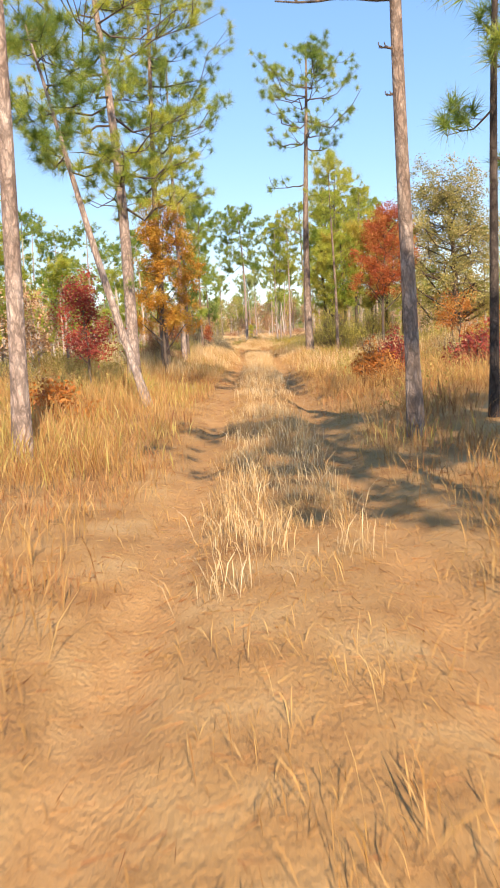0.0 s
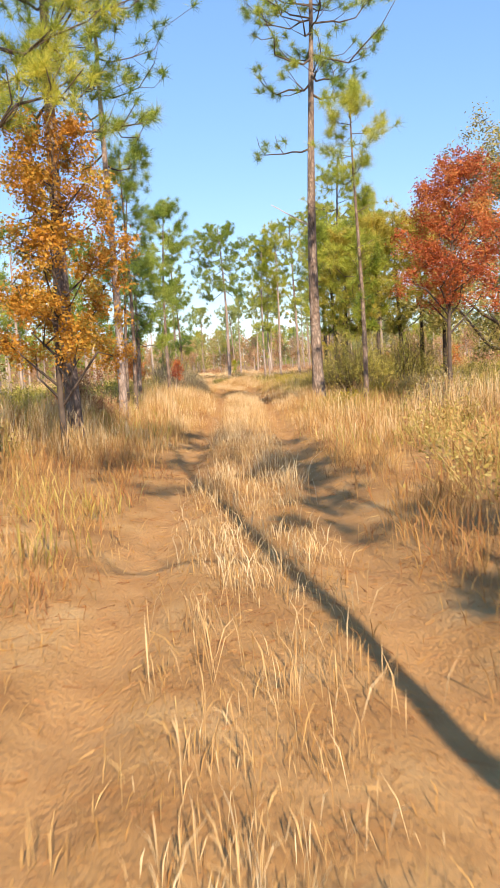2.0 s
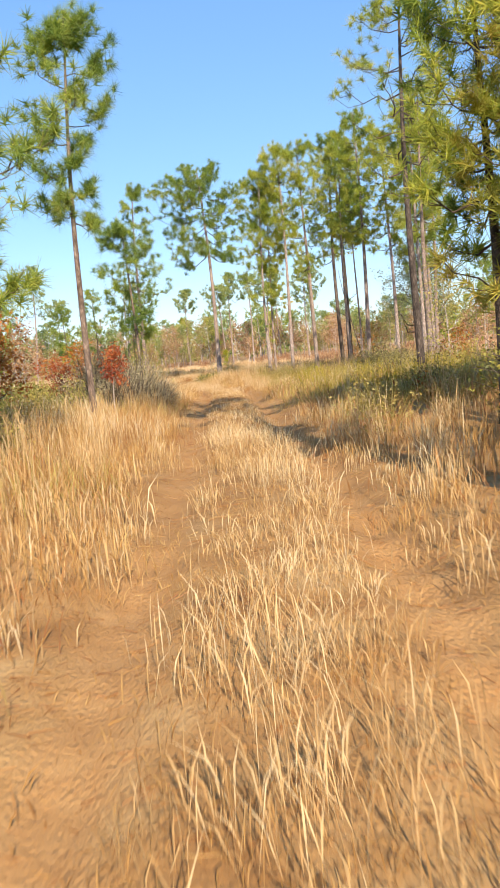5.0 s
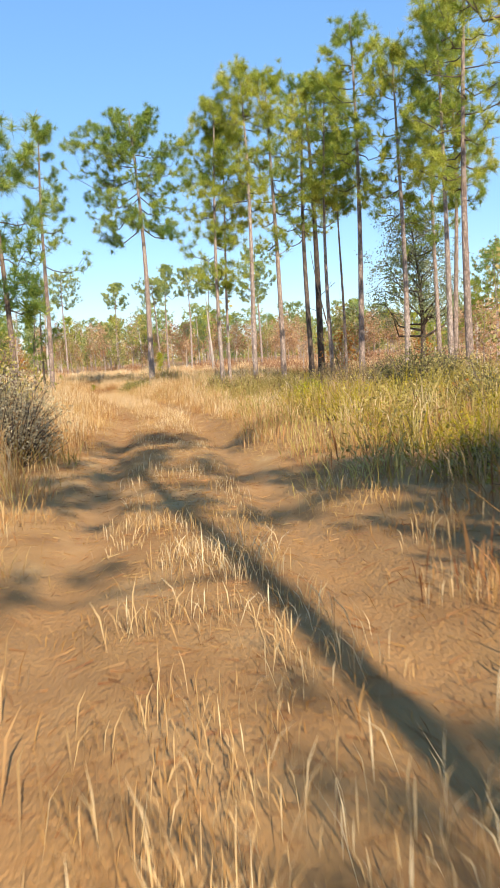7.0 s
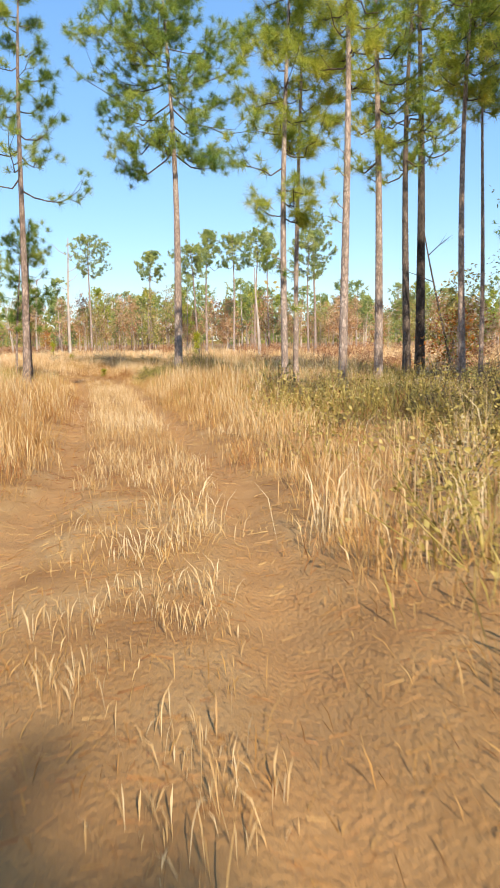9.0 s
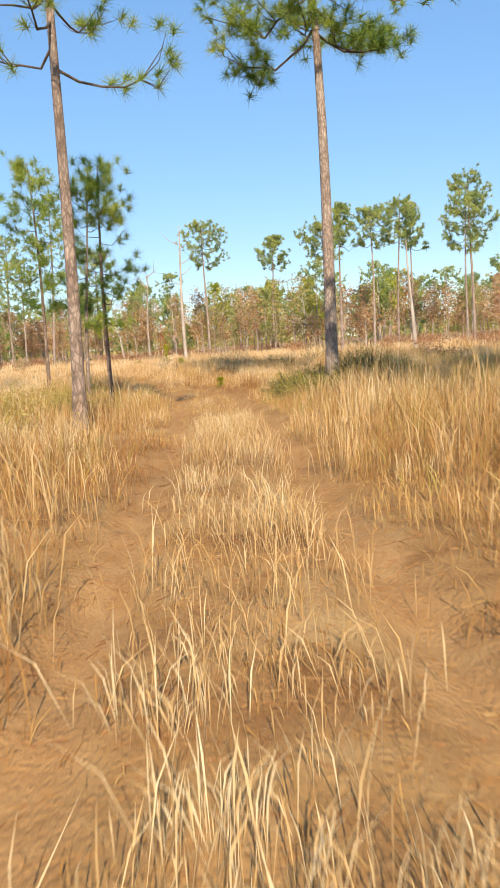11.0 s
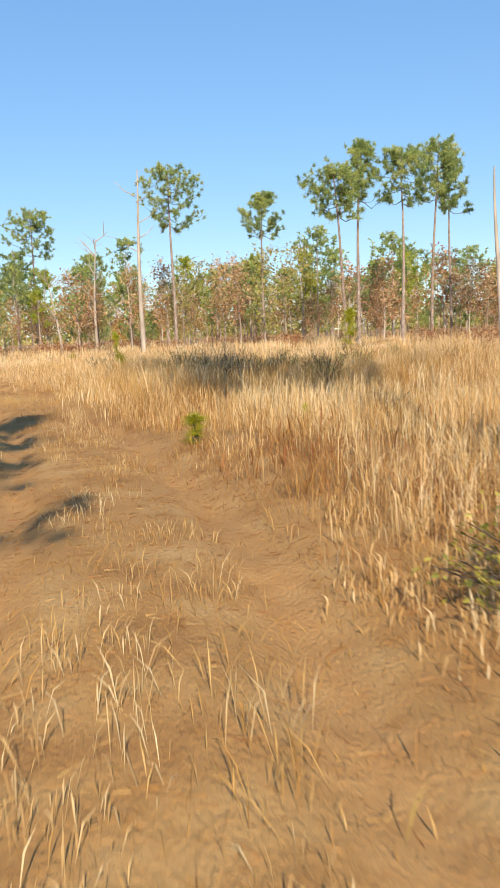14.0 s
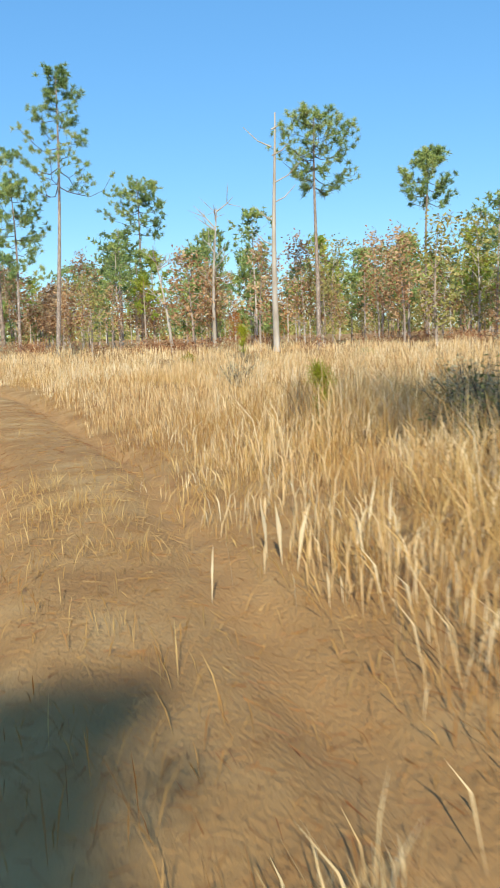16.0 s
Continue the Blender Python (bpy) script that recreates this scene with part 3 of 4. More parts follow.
def litter(name, label, count, mat, area, length, width, seed, half):
    """Flat straw and fallen leaves on the ground."""
    rng = np.random.default_rng(seed)
    x0, x1, y0, y1 = area
    py = rng.uniform(y0, y1, count)
    px = trail_x(py) + rng.normal(size=count) * half
    a = rng.uniform(0, 2 * np.pi, count)
    ln = length * rng.uniform(0.4, 1.2, count)
    d = np.stack([np.cos(a), np.sin(a)], 1)
    s = np.stack([-np.sin(a), np.cos(a)], 1) * width / 2
    c = np.stack([px, py], 1)
    corners = [c - s, c + s, c + d * ln[:, None]]
    v = []
    for q, xy in enumerate(corners):
        v.append(np.concatenate([xy, (ground_z(xy[:, 0], xy[:, 1]) + rng.uniform(0.003, 0.012, count))[:, None]], 1))
    sh = Shape()
    sh.add(np.stack(v, 1), tris=np.arange(3 * count).reshape(-1, 3))
    return tagged(new(name, sh.mesh(name, mat)), label, "litter", kind="stuff")


blades("bluestem_grass", "tall dry tan bluestem grass beside the trail", 290000, M_GRASS, (-8, 8, 3, 112), 0.66, 0.0065, 1, clump=26, keep=verge(0.5, 0.35), bow=0.8)
blades("rust_grass", "rust-brown dry grass beside the sandy trail", 120000, M_GRASS_RUST, (-8, 8, 3, 96), 0.45, 0.007, 2, clump=22, keep=verge(0.3, 0.25, 1.0), bow=0.8)
blades("pale_grass", "pale feathery dry grass along the trail", 150000, M_PALE, (-7, 7, 24, 100), 0.78, 0.0075, 11, clump=36, keep=verge(0.45, 0.6, 1.1), bow=0.5, spread=0.13, plume=0.75)
blades("strip_grass", "tan grass standing between the two ruts", 330000, M_PALE, (-6, 2, 4, 112), 0.38, 0.0055, 13, clump=22, keep=middle, bow=0.8, spread=0.1, plume=0.7)
blades("trail_grass", "short trampled dry grass along the trail", 260000, M_GRASS, (-9, 3, 1, 112), 0.2, 0.005, 6, clump=14, keep=tread(0.25, 0.8), bow=1.3, spread=0.13)
blades("green_weeds", "low olive-green weeds among the dry grass", 110000, M_WEED, (-12, 12, 8, 95), 0.6, 0.013, 3, keep=strip(0.35, 0.3, 0.05), bow=0.7, spread=0.22)
blades("field_grass", "open field of tan dry grass", 80000, M_STRAW, (-42, 34, 100, 150), 0.58, 0.02, 4, clump=20, keep=verge(0.2, 0.17), spread=0.22)
blades("woods_grass", "dry grass under the pines", 50000, M_GRASS_RUST, (-40, 42, 8, 100), 0.5, 0.022, 5, keep=strip(0.22, 0.2, -0.4), spread=0.25)
blades("meadow_grass", "dense golden dry grass at the field edge", 150000, M_GRASS, (-22, 9, 88, 126), 0.4, 0.008, 8, clump=22, keep=verge(0.4, 0.3, 0.9), bow=0.9, spread=0.22)
blades("feather_grass", "pale feathery tall grass at the field edge", 140000, M_STRAW, (-20, 8, 90, 124), 0.56, 0.008, 12, clump=30, keep=verge(0.7, 0.5, 1.0), bow=0.6, spread=0.16, plume=0.75)
litter("thatch", "matted dead grass thatch over the ground", 80000, M_GRASS, (-8, 8, 3, 128), 0.14, 0.003, 9, 4.5)
litter("pine_straw", "fallen pine straw and dry leaves on the trail", 60000, M_GRASS_RUST, (-8, 8, 1, 115), 0.14, 0.002, 7, 1.3)

# ---- pines near the trail ----
near = []


def place(ob, x, y, turn=0.0, group=""):
    stand(ob, x, y, turn)
    return tagged(ob, group=group)


PIN = "tall longleaf pine with plated grey-brown bark beside the trail"
place(pine_tree("thick pale-barked pine trunk at the grass edge", 12.5, 0.23, 6.0, 1.8, 11, lean=(0.025, 0), limbs=16, n=120, width=0.007, bark=M_BARK_PINK), -2.78, 10.0)
place(pine_tree(PIN, 13.5, 0.36, 4.9, 2.9, 12, lean=(-0.012, 0.01), limbs=30, n=110, width=0.0075, tufts=1.9, bend=0.8, sub=6, leaf=M_NEEDLE_YOUNG, low=6, bark=M_BARK_PINK), -3.12, 23.2)
place(pine_tree("thin pine leaning steeply over dry grass", 7.4, 0.17, 4.2, 1.2, 13, lean=(-0.27, 0.03), limbs=12, n=120, width=0.007, bark=M_BARK_PINK), -1.85, 15.5)
place(pine_tree(PIN, 13.4, 0.27, 5.6, 2.1, 14, lean=(0.0, 0.0), limbs=30, n=110, width=0.0075, tufts=1.9, sub=5), -2.58, 27.3)
place(pine_tree("bare-trunked pine with one long dead limb", 12.5, 0.19, 7.8, 2.5, 15, lean=(-0.004, 0), limbs=22, tufts=1.6, n=120, width=0.007, dead=((5.05, math.pi, 1.35, 0.03), (4.5, 3.3, 0.22, 0.1), (4.0, 3.0, 0.15, 0.1))), 2.04, 10.0)
place(pine_tree("dark slim pine with drooping green tufts", 8.6, 0.13, 3.2, 0.9, 16, lean=(0.03, 0), limbs=12, tufts=0.9, n=90, width=0.010, needle=0.34, bark=M_BARK_DARK, droop=0.3), 3.12, 10.4)
place(pine_tree("open-crowned longleaf pine with crooked limbs", 13.5, 0.34, 8.8, 2.4, 17, lean=(0.012, 0), limbs=20, tufts=1.5, n=100, width=0.01, dead=((7.4, math.pi, 1.6, -0.08), (5.15, math.pi * 0.97, 1.15, 0.32))), 2.92, 36.9)
place(pine_tree("slender young pine with bright green tufts", 8.1, 0.13, 5.2, 0.85, 18, lean=(0.01, 0), limbs=12, n=120, width=0.007, needle=0.36, tufts=1.0, sub=3, leaf=M_NEEDLE_YOUNG, bark=M_BARK, low=8), 3.75, 33.4)
place(pine_tree("pale slim pine trunk in dry grass", 11.8, 0.21, 6.2, 1.9, 19, lean=(0.02, 0), limbs=18, tufts=1.4, bark=M_BARK_PINK), -2.36, 32.4)
place(pine_tree("slim young pine with dark tufts", 7.5, 0.13, 2.9, 0.85, 20, lean=(0.03, 0), limbs=15, n=120, width=0.007, needle=0.34, tufts=0.75, sub=3), -2.45, 35.9)
place(pine_tree("slim young pine with dark tufts", 6.9, 0.11, 3.4, 0.7, 21, lean=(0.05, 0), limbs=11, n=120, width=0.007, needle=0.34, tufts=0.75, sub=3), -2.75, 36.6)
place(pine_tree("green pine with a full bushy crown", 5.7, 0.18, 2.4, 1.5, 22, lean=(0.05, 0), limbs=20, tufts=1.3), -3.05, 42.5)
place(pine_tree("slim pine with a sparse tufted crown", 9.1, 0.16, 4.4, 0.95, 23, lean=(0.02, 0), limbs=20, tufts=1.6), -2.5, 50.5)
place(pine_tree("slim green pine at the trail bend", 6.6, 0.15, 2.4, 1.1, 24, limbs=18), -2.5, 62.5)
place(pine_tree("lone longleaf pine with a broad crown", 14.9, 0.32, 8.6, 3.1, 25, lean=(-0.004, 0.0), limbs=30, n=60, width=0.0145, sub=6, needle=0.4, tufts=3.2, droop=0.4, bark=M_BARK_PINK), 0.36, 89.6)
place(pine_tree("pine with tiers of open tufted limbs", 12.2, 0.24, 6.0, 1.75, 26, limbs=22, n=100, width=0.009, top="cone", lean=(0.035, 0), bark=M_BARK_PINK), -4.15, 82.7)
place(pine_tree("young pine with stiff dark needle tufts", 6.3, 0.13, 2.2, 1.0, 27, lean=(0.01, 0), limbs=18, n=120, width=0.007, needle=0.32, tufts=0.8, sub=3), -5.4, 90.0)
place(pine_tree("young pine with stiff dark needle tufts", 5.9, 0.11, 2.0, 0.9, 28, lean=(0.05, 0), limbs=14, n=120, width=0.007, needle=0.32, tufts=0.8, sub=3), -5.9, 89.6)
place(pine_tree("young pine with stiff dark needle tufts", 7.6, 0.13, 2.8, 1.0, 29, limbs=18, n=44, needle=0.33), -8.7, 95.0)
place(pine_tree("young pine with stiff dark needle tufts", 6.2, 0.12, 2.2, 1.0, 30, limbs=16, n=44, needle=0.33), -10.6, 93.0)

# unseen pines added at the start of the drive, whose crowns shade the trail
for x, y, h, cb, seed in ((4.3, -2.0, 9.3, 4.0, 35), (2.8, 1.0, 7.6, 3.6, 36), (-4.6, -4.5, 12.0, 5.0, 37), (6.6, -6.0, 12.0, 5.0, 38)):
    place(pine_tree(PIN, h, 0.22, cb, 2.2, seed, limbs=20), x, y)

GROVE = "grove of tall pines"
LAB = "tall straight longleaf pine of the grove"
for i, (x, y, h, dia, cb, cr, dark) in enumerate((
        (3.12, 76.3, 11.3, 0.17, 4.6, 1.35, 0), (4.22, 74.9, 12.0, 0.20, 8.0, 1.25, 0), (3.5, 77.3, 10.8, 0.135, 7.0, 1.0, 0),
        (6.0, 79.3, 13.4, 0.24, 7.2, 1.5, 0), (8.5, 85.9, 15.2, 0.28, 8.4, 2.0, 1), (9.1, 86.4, 15.6, 0.36, 8.8, 2.1, 1),
        (8.15, 74.4, 13.3, 0.24, 7.8, 1.35, 0), (7.7, 77.3, 12.5, 0.18, 8.4, 1.2, 0), (8.45, 78.2, 10.5, 0.13, 8.4, 0.8, 0),
        (9.15, 72.0, 11.4, 0.2, 6.4, 1.2, 0), (10.05, 70.2, 12.4, 0.2, 7.6, 1.3, 0), (9.6, 67.4, 12.6, 0.24, 7.0, 1.6, 0),
        (11.6, 74.0, 12.5, 0.2, 7.4, 1.5, 0), (12.8, 79.0, 12.0, 0.22, 6.6, 1.7, 0), (6.6, 57.0, 12.0, 0.25, 7.6, 1.9, 0))):
    # the last pine gets dark bark to paint shade onto its trunk
    t = pine_tree(LAB, h, dia, cb * 0.84, cr, 40 + i, limbs=26, n=90 if i < 4 else 64, width=0.009 if i < 4 else 0.0135, tufts=1.0 if i == 14 else 1.45, bark=M_BARK_DARK if dark or i == 14 else M_BARK_PINK, leaf=M_NEEDLE if i in (4, 8, 12, 13) else M_NEEDLE_YOUNG, lean=(random.uniform(-0.012, 0.012), random.uniform(-0.012, 0.012)), low=5 if i < 4 else 0)
    place(t, x, y, 40 * i, GROVE)

# olive sand pines behind the big shrub
for i, (x, y, h, r) in enumerate(((4.3, 43.0, 6.5, 1.0), (5.8, 42.7, 6.5, 1.2), (6.6, 42.3, 6.6, 1.25), (4.6, 42.5, 6.0, 1.0), (5.2, 42.0, 6.1, 1.1), (7.2, 41.8, 6.3, 1.3), (8.1, 42.0, 6.5, 1.45))):
    t = pine_tree("bushy olive-green pine with a dense crown", h, 0.18, h * 0.36, r * 1.1, 70 + i, limbs=26, n=34, width=0.018, tufts=1.35, leaf=M_NEEDLE_YOUNG if i in (0, 4) else M_NEEDLE_OLIVE, top="cone" if i % 2 else "round", bark=M_BARK_DARK)
    place(t, x, y, 50 * i, "olive pines")

# ---- broadleaf trees and bushes near the trail ----
place(leafy_tree("turkey oak with red and orange autumn leaves", 5.6, 0.12, 2.5, 1.65, 101, M_RED, clumps=340, n=80, size=0.062, spread=0.085, boughs=38, clump=0.2), 5.1, 30.2)
place(leafy_tree("turkey oak with golden orange autumn leaves", 5.4, 0.12, 1.5, 1.55, 102, M_GOLD, clumps=300, n=84, size=0.065, spread=0.085, boughs=34, clump=0.2, ry=1.2), -2.4, 25.4)
place(leafy_tree("small oak with crimson autumn leaves", 2.5, 0.07, 0.9, 0.7, 103, M_CRIMSON, clumps=110, n=50, size=0.06, spread=0.09, boughs=14, clump=0.28), -3.1, 16.4)
place(leafy_tree("big live oak with dense olive foliage", 8.0, 0.4, 1.4, 3.3, 104, M_OLIVE, clumps=640, n=80, size=0.1, spread=0.15, boughs=50, taper=0.4), 9.9, 38.8)
place(leafy_tree("grey-green evergreen oak beyond the pine grove", 7.8, 0.3, 2.8, 2.7, 120, M_GREYGREEN, clumps=300, n=50, size=0.11, spread=0.18, boughs=34, clump=0.3), 13.0, 82.0)
BUSH = "oak bush with rust-red leaves in dry grass"
place(mound("oak bush with rust-orange leaves in dry grass", 1.25, 0.6, 105, M_ORANGE, 0.065, 80, 46, "oak_bush", "bush"), 2.75, 17.4)
place(mound("oak bush with dark crimson leaves in dry grass", 1.5, 0.5, 106, M_CRIMSON, 0.065, 70, 44, "oak_bush", "bush"), 3.15, 17.8)
place(mound("small golden-brown bush in pale grass", 0.65, 0.42, 131, M_GOLD, 0.05, 50, 30, "oak_bush", "bush"), -4.2, 76.9)
place(mound(BUSH, 1.6, 0.9, 107, M_CRIMSON, 0.1, 70, 24, "oak_bush", "bush"), 5.2, 18.5)
place(leafy_tree("oak bush with bright orange leaves", 2.2, 0.05, 0.4, 0.6, 108, M_ORANGE, "oak_bush", "bush", 80, 44, 0.065, 0.1, stems=3), 6.1, 23.5)
place(leafy_tree("low oak sprouts with orange-brown leaves", 0.6, 0.02, 0.05, 0.6, 109, M_ORANGE, "oak_bush", "bush", 60, 18, 0.09, 0.10, stems=4), -2.9, 13.4)
place(mound("big evergreen shrub with yellow-green leaves", 2.8, 1.5, 110, M_SHRUB, 0.055, 240, 52), 4.5, 40.0)
place(mound("big evergreen shrub with yellow-green leaves", 2.9, 1.8, 111, M_SHRUB, 0.055, 240, 52), 6.3, 41.2)
place(mound("grey bare-twigged brush beside the trail", 1.9, 1.1, 112, M_GREY, 0.06, 110, 30), -1.9, 57.4)
place(mound("grey bare-twigged brush beside the trail", 2.8, 1.5, 113, M_GREY, 0.06, 120, 32), -3.2, 56.4)
place(mound("dense olive shrub under the lone pine", 1.4, 1.25, 114, M_SHRUB, 0.042, 170, 46), 1.3, 88.2)
place(mound("dense olive shrub under the lone pine", 0.9, 1.1, 115, M_SHRUB, 0.042, 140, 46), -0.1, 88.0)
for x, y, h, r in ((0.0, 91.6, 0.95, 1.0), (0.95, 92.2, 1.0, 1.1), (-0.65, 90.6, 0.8, 0.9), (1.9, 89.4, 1.0, 1.1)):
    place(mound("dense olive shrub under the lone pine", h, r, 140 + int(y), M_SHRUB, 0.04, 130, 40), x, y)
place(leafy_tree("dark red-brown bush below the golden oak", 1.5, 0.04, 0.15, 0.85, 121, M_SCRUB, "oak_bush", "bush", 120, 46, 0.06, 0.1, stems=4), -3.3, 32.3)
place(leafy_tree("bush with orange-red leaves behind the brush", 1.7, 0.04, 0.3, 0.7, 122, M_RED, "oak_bush", "bush", 80, 20, 0.09, 0.12, stems=3), -4.5, 58.0)
place(leafy_tree("small oak with orange leaves in the woods", 2.8, 0.06, 1.0, 0.7, 123, M_ORANGE, "oak_tree", "oak tree", 90, 22, 0.10, 0.14), -4.2, 48.5)
place(leafy_tree("small rust-red oak sprout by the trail", 1.75, 0.04, 0.9, 0.32, 124, M_RED, "oak_bush", "bush", 46, 20, 0.09, 0.09, bark=M_BARK_PALE, boughs=6), -2.35, 53.0)
place(mound("tangled grey brush beside the trail", 2.9, 1.5, 125, M_SHRUB, 0.06, 120, 30), -2.7, 59.4)
place(mound("tangled grey brush beside the trail", 1.15, 0.8, 135, M_GREY, 0.05, 90, 30), -1.45, 55.4)
place(mound("tangled grey brush beside the trail", 2.2, 1.1, 136, M_GREY, 0.05, 110, 30), -2.3, 55.3)
place(mound("dense dark evergreen shrub in brushy ground", 1.6, 1.3, 126, M_OAK, 0.07, 128, 28), 6.2, 62.4)
place(mound("dense dark evergreen shrub in brushy ground", 1.4, 1.2, 127, M_OAK, 0.07, 112, 28), 7.6, 63.8)
place(mound("bright yellow-green bush at the grass edge", 0.95, 0.6, 128, M_LIME, 0.06, 56, 26), 4.0, 62.8)
place(mound("low plant with yellow leaves in dry grass", 0.5, 0.5, 129, M_YELLOWLEAF, 0.07, 50, 21), 3.4, 33.6)
place(mound("low plant with yellow leaves in dry grass", 0.6, 0.5, 130, M_YELLOWLEAF, 0.07, 50, 21), 4.4, 35.2)

# yucca rosette at the foot of the pines
rng = np.random.default_rng(61)
yucca = tagged(new("yucca"), "spiky yellow-green yucca rosette in dry grass", "yucca")
for i in range(26):
    a, up = i * 2.4, 0.25 + 1.1 * i / 26
    d = np.array([math.cos(a) * math.cos(up), math.sin(a) * math.cos(up), math.sin(up)])
    sd = np.array([-math.sin(a), math.cos(a), 0])
    ln = rng.uniform(0.5, 0.7)
    up3 = np.cross(d, sd) * 0.012
    q = Shape()
    q.add([-sd * 0.02, sd * 0.02, d * ln * 0.45 - sd * 0.026 + up3, d * ln * 0.45 + sd * 0.026 + up3, d * ln - [0, 0, 0.04], d * ln * 0.45 - up3 * 1.5, -up3], tris=[(2, 3, 4), (2, 4, 5), (5, 4, 3)], quads=[(0, 1, 3, 2), (0, 2, 5, 6), (6, 5, 3, 1)])
    part("leaf", q, M_YUCCA, yucca)
stand(yucca, -2.55, 19.7, 0, 1.05, 0.0)

# ---- measured far pines over the field ----
FAR = "far pines over the field"
FARLAB = "tall far pine with a bare trunk and rounded crown"
for i, (x, y, h, cb, cr, dia, tilt) in enumerate((
        (-9.25, 141, 11.9, 7.9, 2.0, 0.24, 0.01), (-3.6, 148, 11.0, 7.9, 1.9, 0.22, 0.0), (-23.9, 143, 15.4, 9.0, 2.6, 0.26, 0.06), (-22.9, 156, 11.9, 8.0, 2.0, 0.24, 0.0),
        (1.45, 135.1, 10.4, 7.2, 1.7, 0.22, -0.08), (2.15, 136.2, 11.6, 8.1, 1.5, 0.24, 0.03), (4.75, 136.5, 11.4, 8.0, 1.5, 0.22, 0.01), (7.0, 139.5, 12.4, 8.4, 1.5, 0.22, 0.02),
        (8.6, 141.5, 11.8, 8.0, 1.4, 0.2, 0.0), (12.4, 135, 13.4, 7.4, 1.9, 0.26, 0.0), (11.2, 131, 11.2, 6.8, 1.5, 0.2, 0.0), (-29.5, 148, 13.0, 6.0, 2.2, 0.26, 0.0), (-27.5, 146, 10.5, 4.5, 1.8, 0.2, 0.0))):
    t = pine_tree(FARLAB, h, dia, cb, cr, 130 + i, limbs=22, n=30, width=0.034, needle=0.34, tufts=1.9, bark=M_BARK_PINK, top="cone" if i in (1, 2, 5, 8) else "round", sub=4, lean=(tilt, 0), leaf=M_NEEDLE_FAR)
    place(t, x, y, 0, FAR)

# the dead snag
rng = np.random.default_rng(5)
snag = tagged(new("dead_tree"), "bleached bare snag of a dead pine", "dead tree", FAR)
sh = Shape()
line = trunk_line(11.2, (0.0, 0), 0.4, rng)
sh.tube(np.vstack([line[:1] - [0, 0, 0.4], line]), np.concatenate([[0.2], 0.17 * (1 - 0.8 * np.linspace(0, 1, 14))]), 8)
part("trunk", sh, M_DEAD, snag, smooth=True)
sh = Shape()
for z, az, ln in ((9.6, 3.0, 1.4), (9.2, 0.2, 1.0), (7.9, 0.1, 1.5), (7.0, 0.5, 1.2), (6.2, 3.3, 0.8), (5.0, 2.9, 1.0), (10.4, 0.4, 0.6)):
    p0 = np.array([0, 0, z])
    sh.tube([p0, p0 + np.array([math.cos(az), math.sin(az), 0.5]) * ln * 0.5, p0 + np.array([math.cos(az), math.sin(az), 0.75]) * ln], [0.04, 0.028, 0.01], 5)
part("branches", sh, M_DEAD, snag, smooth=True)
stand(snag, -11.2, 139.7)


def bare_tree(label, h, dia, lean, seed, mat, forks):
    """A dead tree: a tapering leaning trunk and bare forked limbs."""
    r = np.random.default_rng(seed)
    root = tagged(new("dead_tree"), label, "dead tree")
    line = trunk_line(h, lean, 0.6, r)
    s = Shape()
    s.tube(np.vstack([line[:1] - [0, 0, 0.4], line]), np.concatenate([[dia * 0.55], 0.5 * dia * (1 - 0.8 * np.linspace(0, 1, 14))]), 8)
    part("trunk", s, mat, root, smooth=True)
    for i in range(forks):
        z = h * r.uniform(0.45, 0.98)
        p0 = np.array([np.interp(z, line[:, 2], line[:, 0]), np.interp(z, line[:, 2], line[:, 1]), z])
        a = i * 2.4
        d = np.array([math.cos(a), math.sin(a), r.uniform(0.4, 1.1)]) * h * r.uniform(0.10, 0.22)
        s = Shape()
        m = p0 + d * 0.5 + r.normal(size=3) * 0.06
        e = p0 + d
        s.tube([p0, m, e], [dia * 0.18, dia * 0.12, dia * 0.04], 5)
        for q in range(3):
            e2 = m + (e - m) * r.uniform(0, 0.9) + r.normal(size=3) * h * 0.05 + np.array([0, 0, h * 0.04])
            s.tube([m, (m + e2) / 2, e2], [dia * 0.08, dia * 0.05, dia * 0.02], 4)
        part("limb", s, mat, root, smooth=True)
    return root


place(bare_tree("short bleached broken snag in the brush", 6.7, 0.27, (-0.03, 0.0), 301, M_DEAD, 0), 5.8, 118.0)
place(bare_tree("bare pale dead oak at the field's far edge", 7.8, 0.24, (0.02, 0.0), 302, M_DEAD, 11), -15.4, 145.0)
place(bare_tree("bare pale dead oak at the field's far edge", 5.2, 0.2, (-0.12, 0.0), 303, M_DEAD, 8), -17.6, 144.0)
place(bare_tree("thin dark dead pine leaning in the grove", 6.3, 0.10, (-0.2, 0.0), 304, M_BARK_DARK, 2), 9.6, 84.0)

# ---- prototypes for the woods, copied with turns and sizes ----
rng = np.random.default_rng(77)
pine_kinds = [pine_tree("woodland pine with a green crown", h, 0.2, cb, cr, 200 + i, limbs=16, n=10, width=0.09, needle=0.42, tufts=1.8, top=tp, leaf=lf, sub=3, split=False, bark=M_BARK_PALE, name="woodland_pine")
              for i, (h, cb, cr, tp, lf) in enumerate(((9, 4.5, 1.7, "round", M_NEEDLE_FAR), (8, 3.6, 1.5, "cone", M_NEEDLE_YOUNG), (10, 6, 1.8, "round", M_NEEDLE_FAR), (7, 2.8, 1.5, "cone", M_NEEDLE_FAR), (11, 6.5, 1.9, "flat", M_NEEDLE_FAR), (5.5, 1.3, 1.4, "cone", M_NEEDLE_FAR)))]
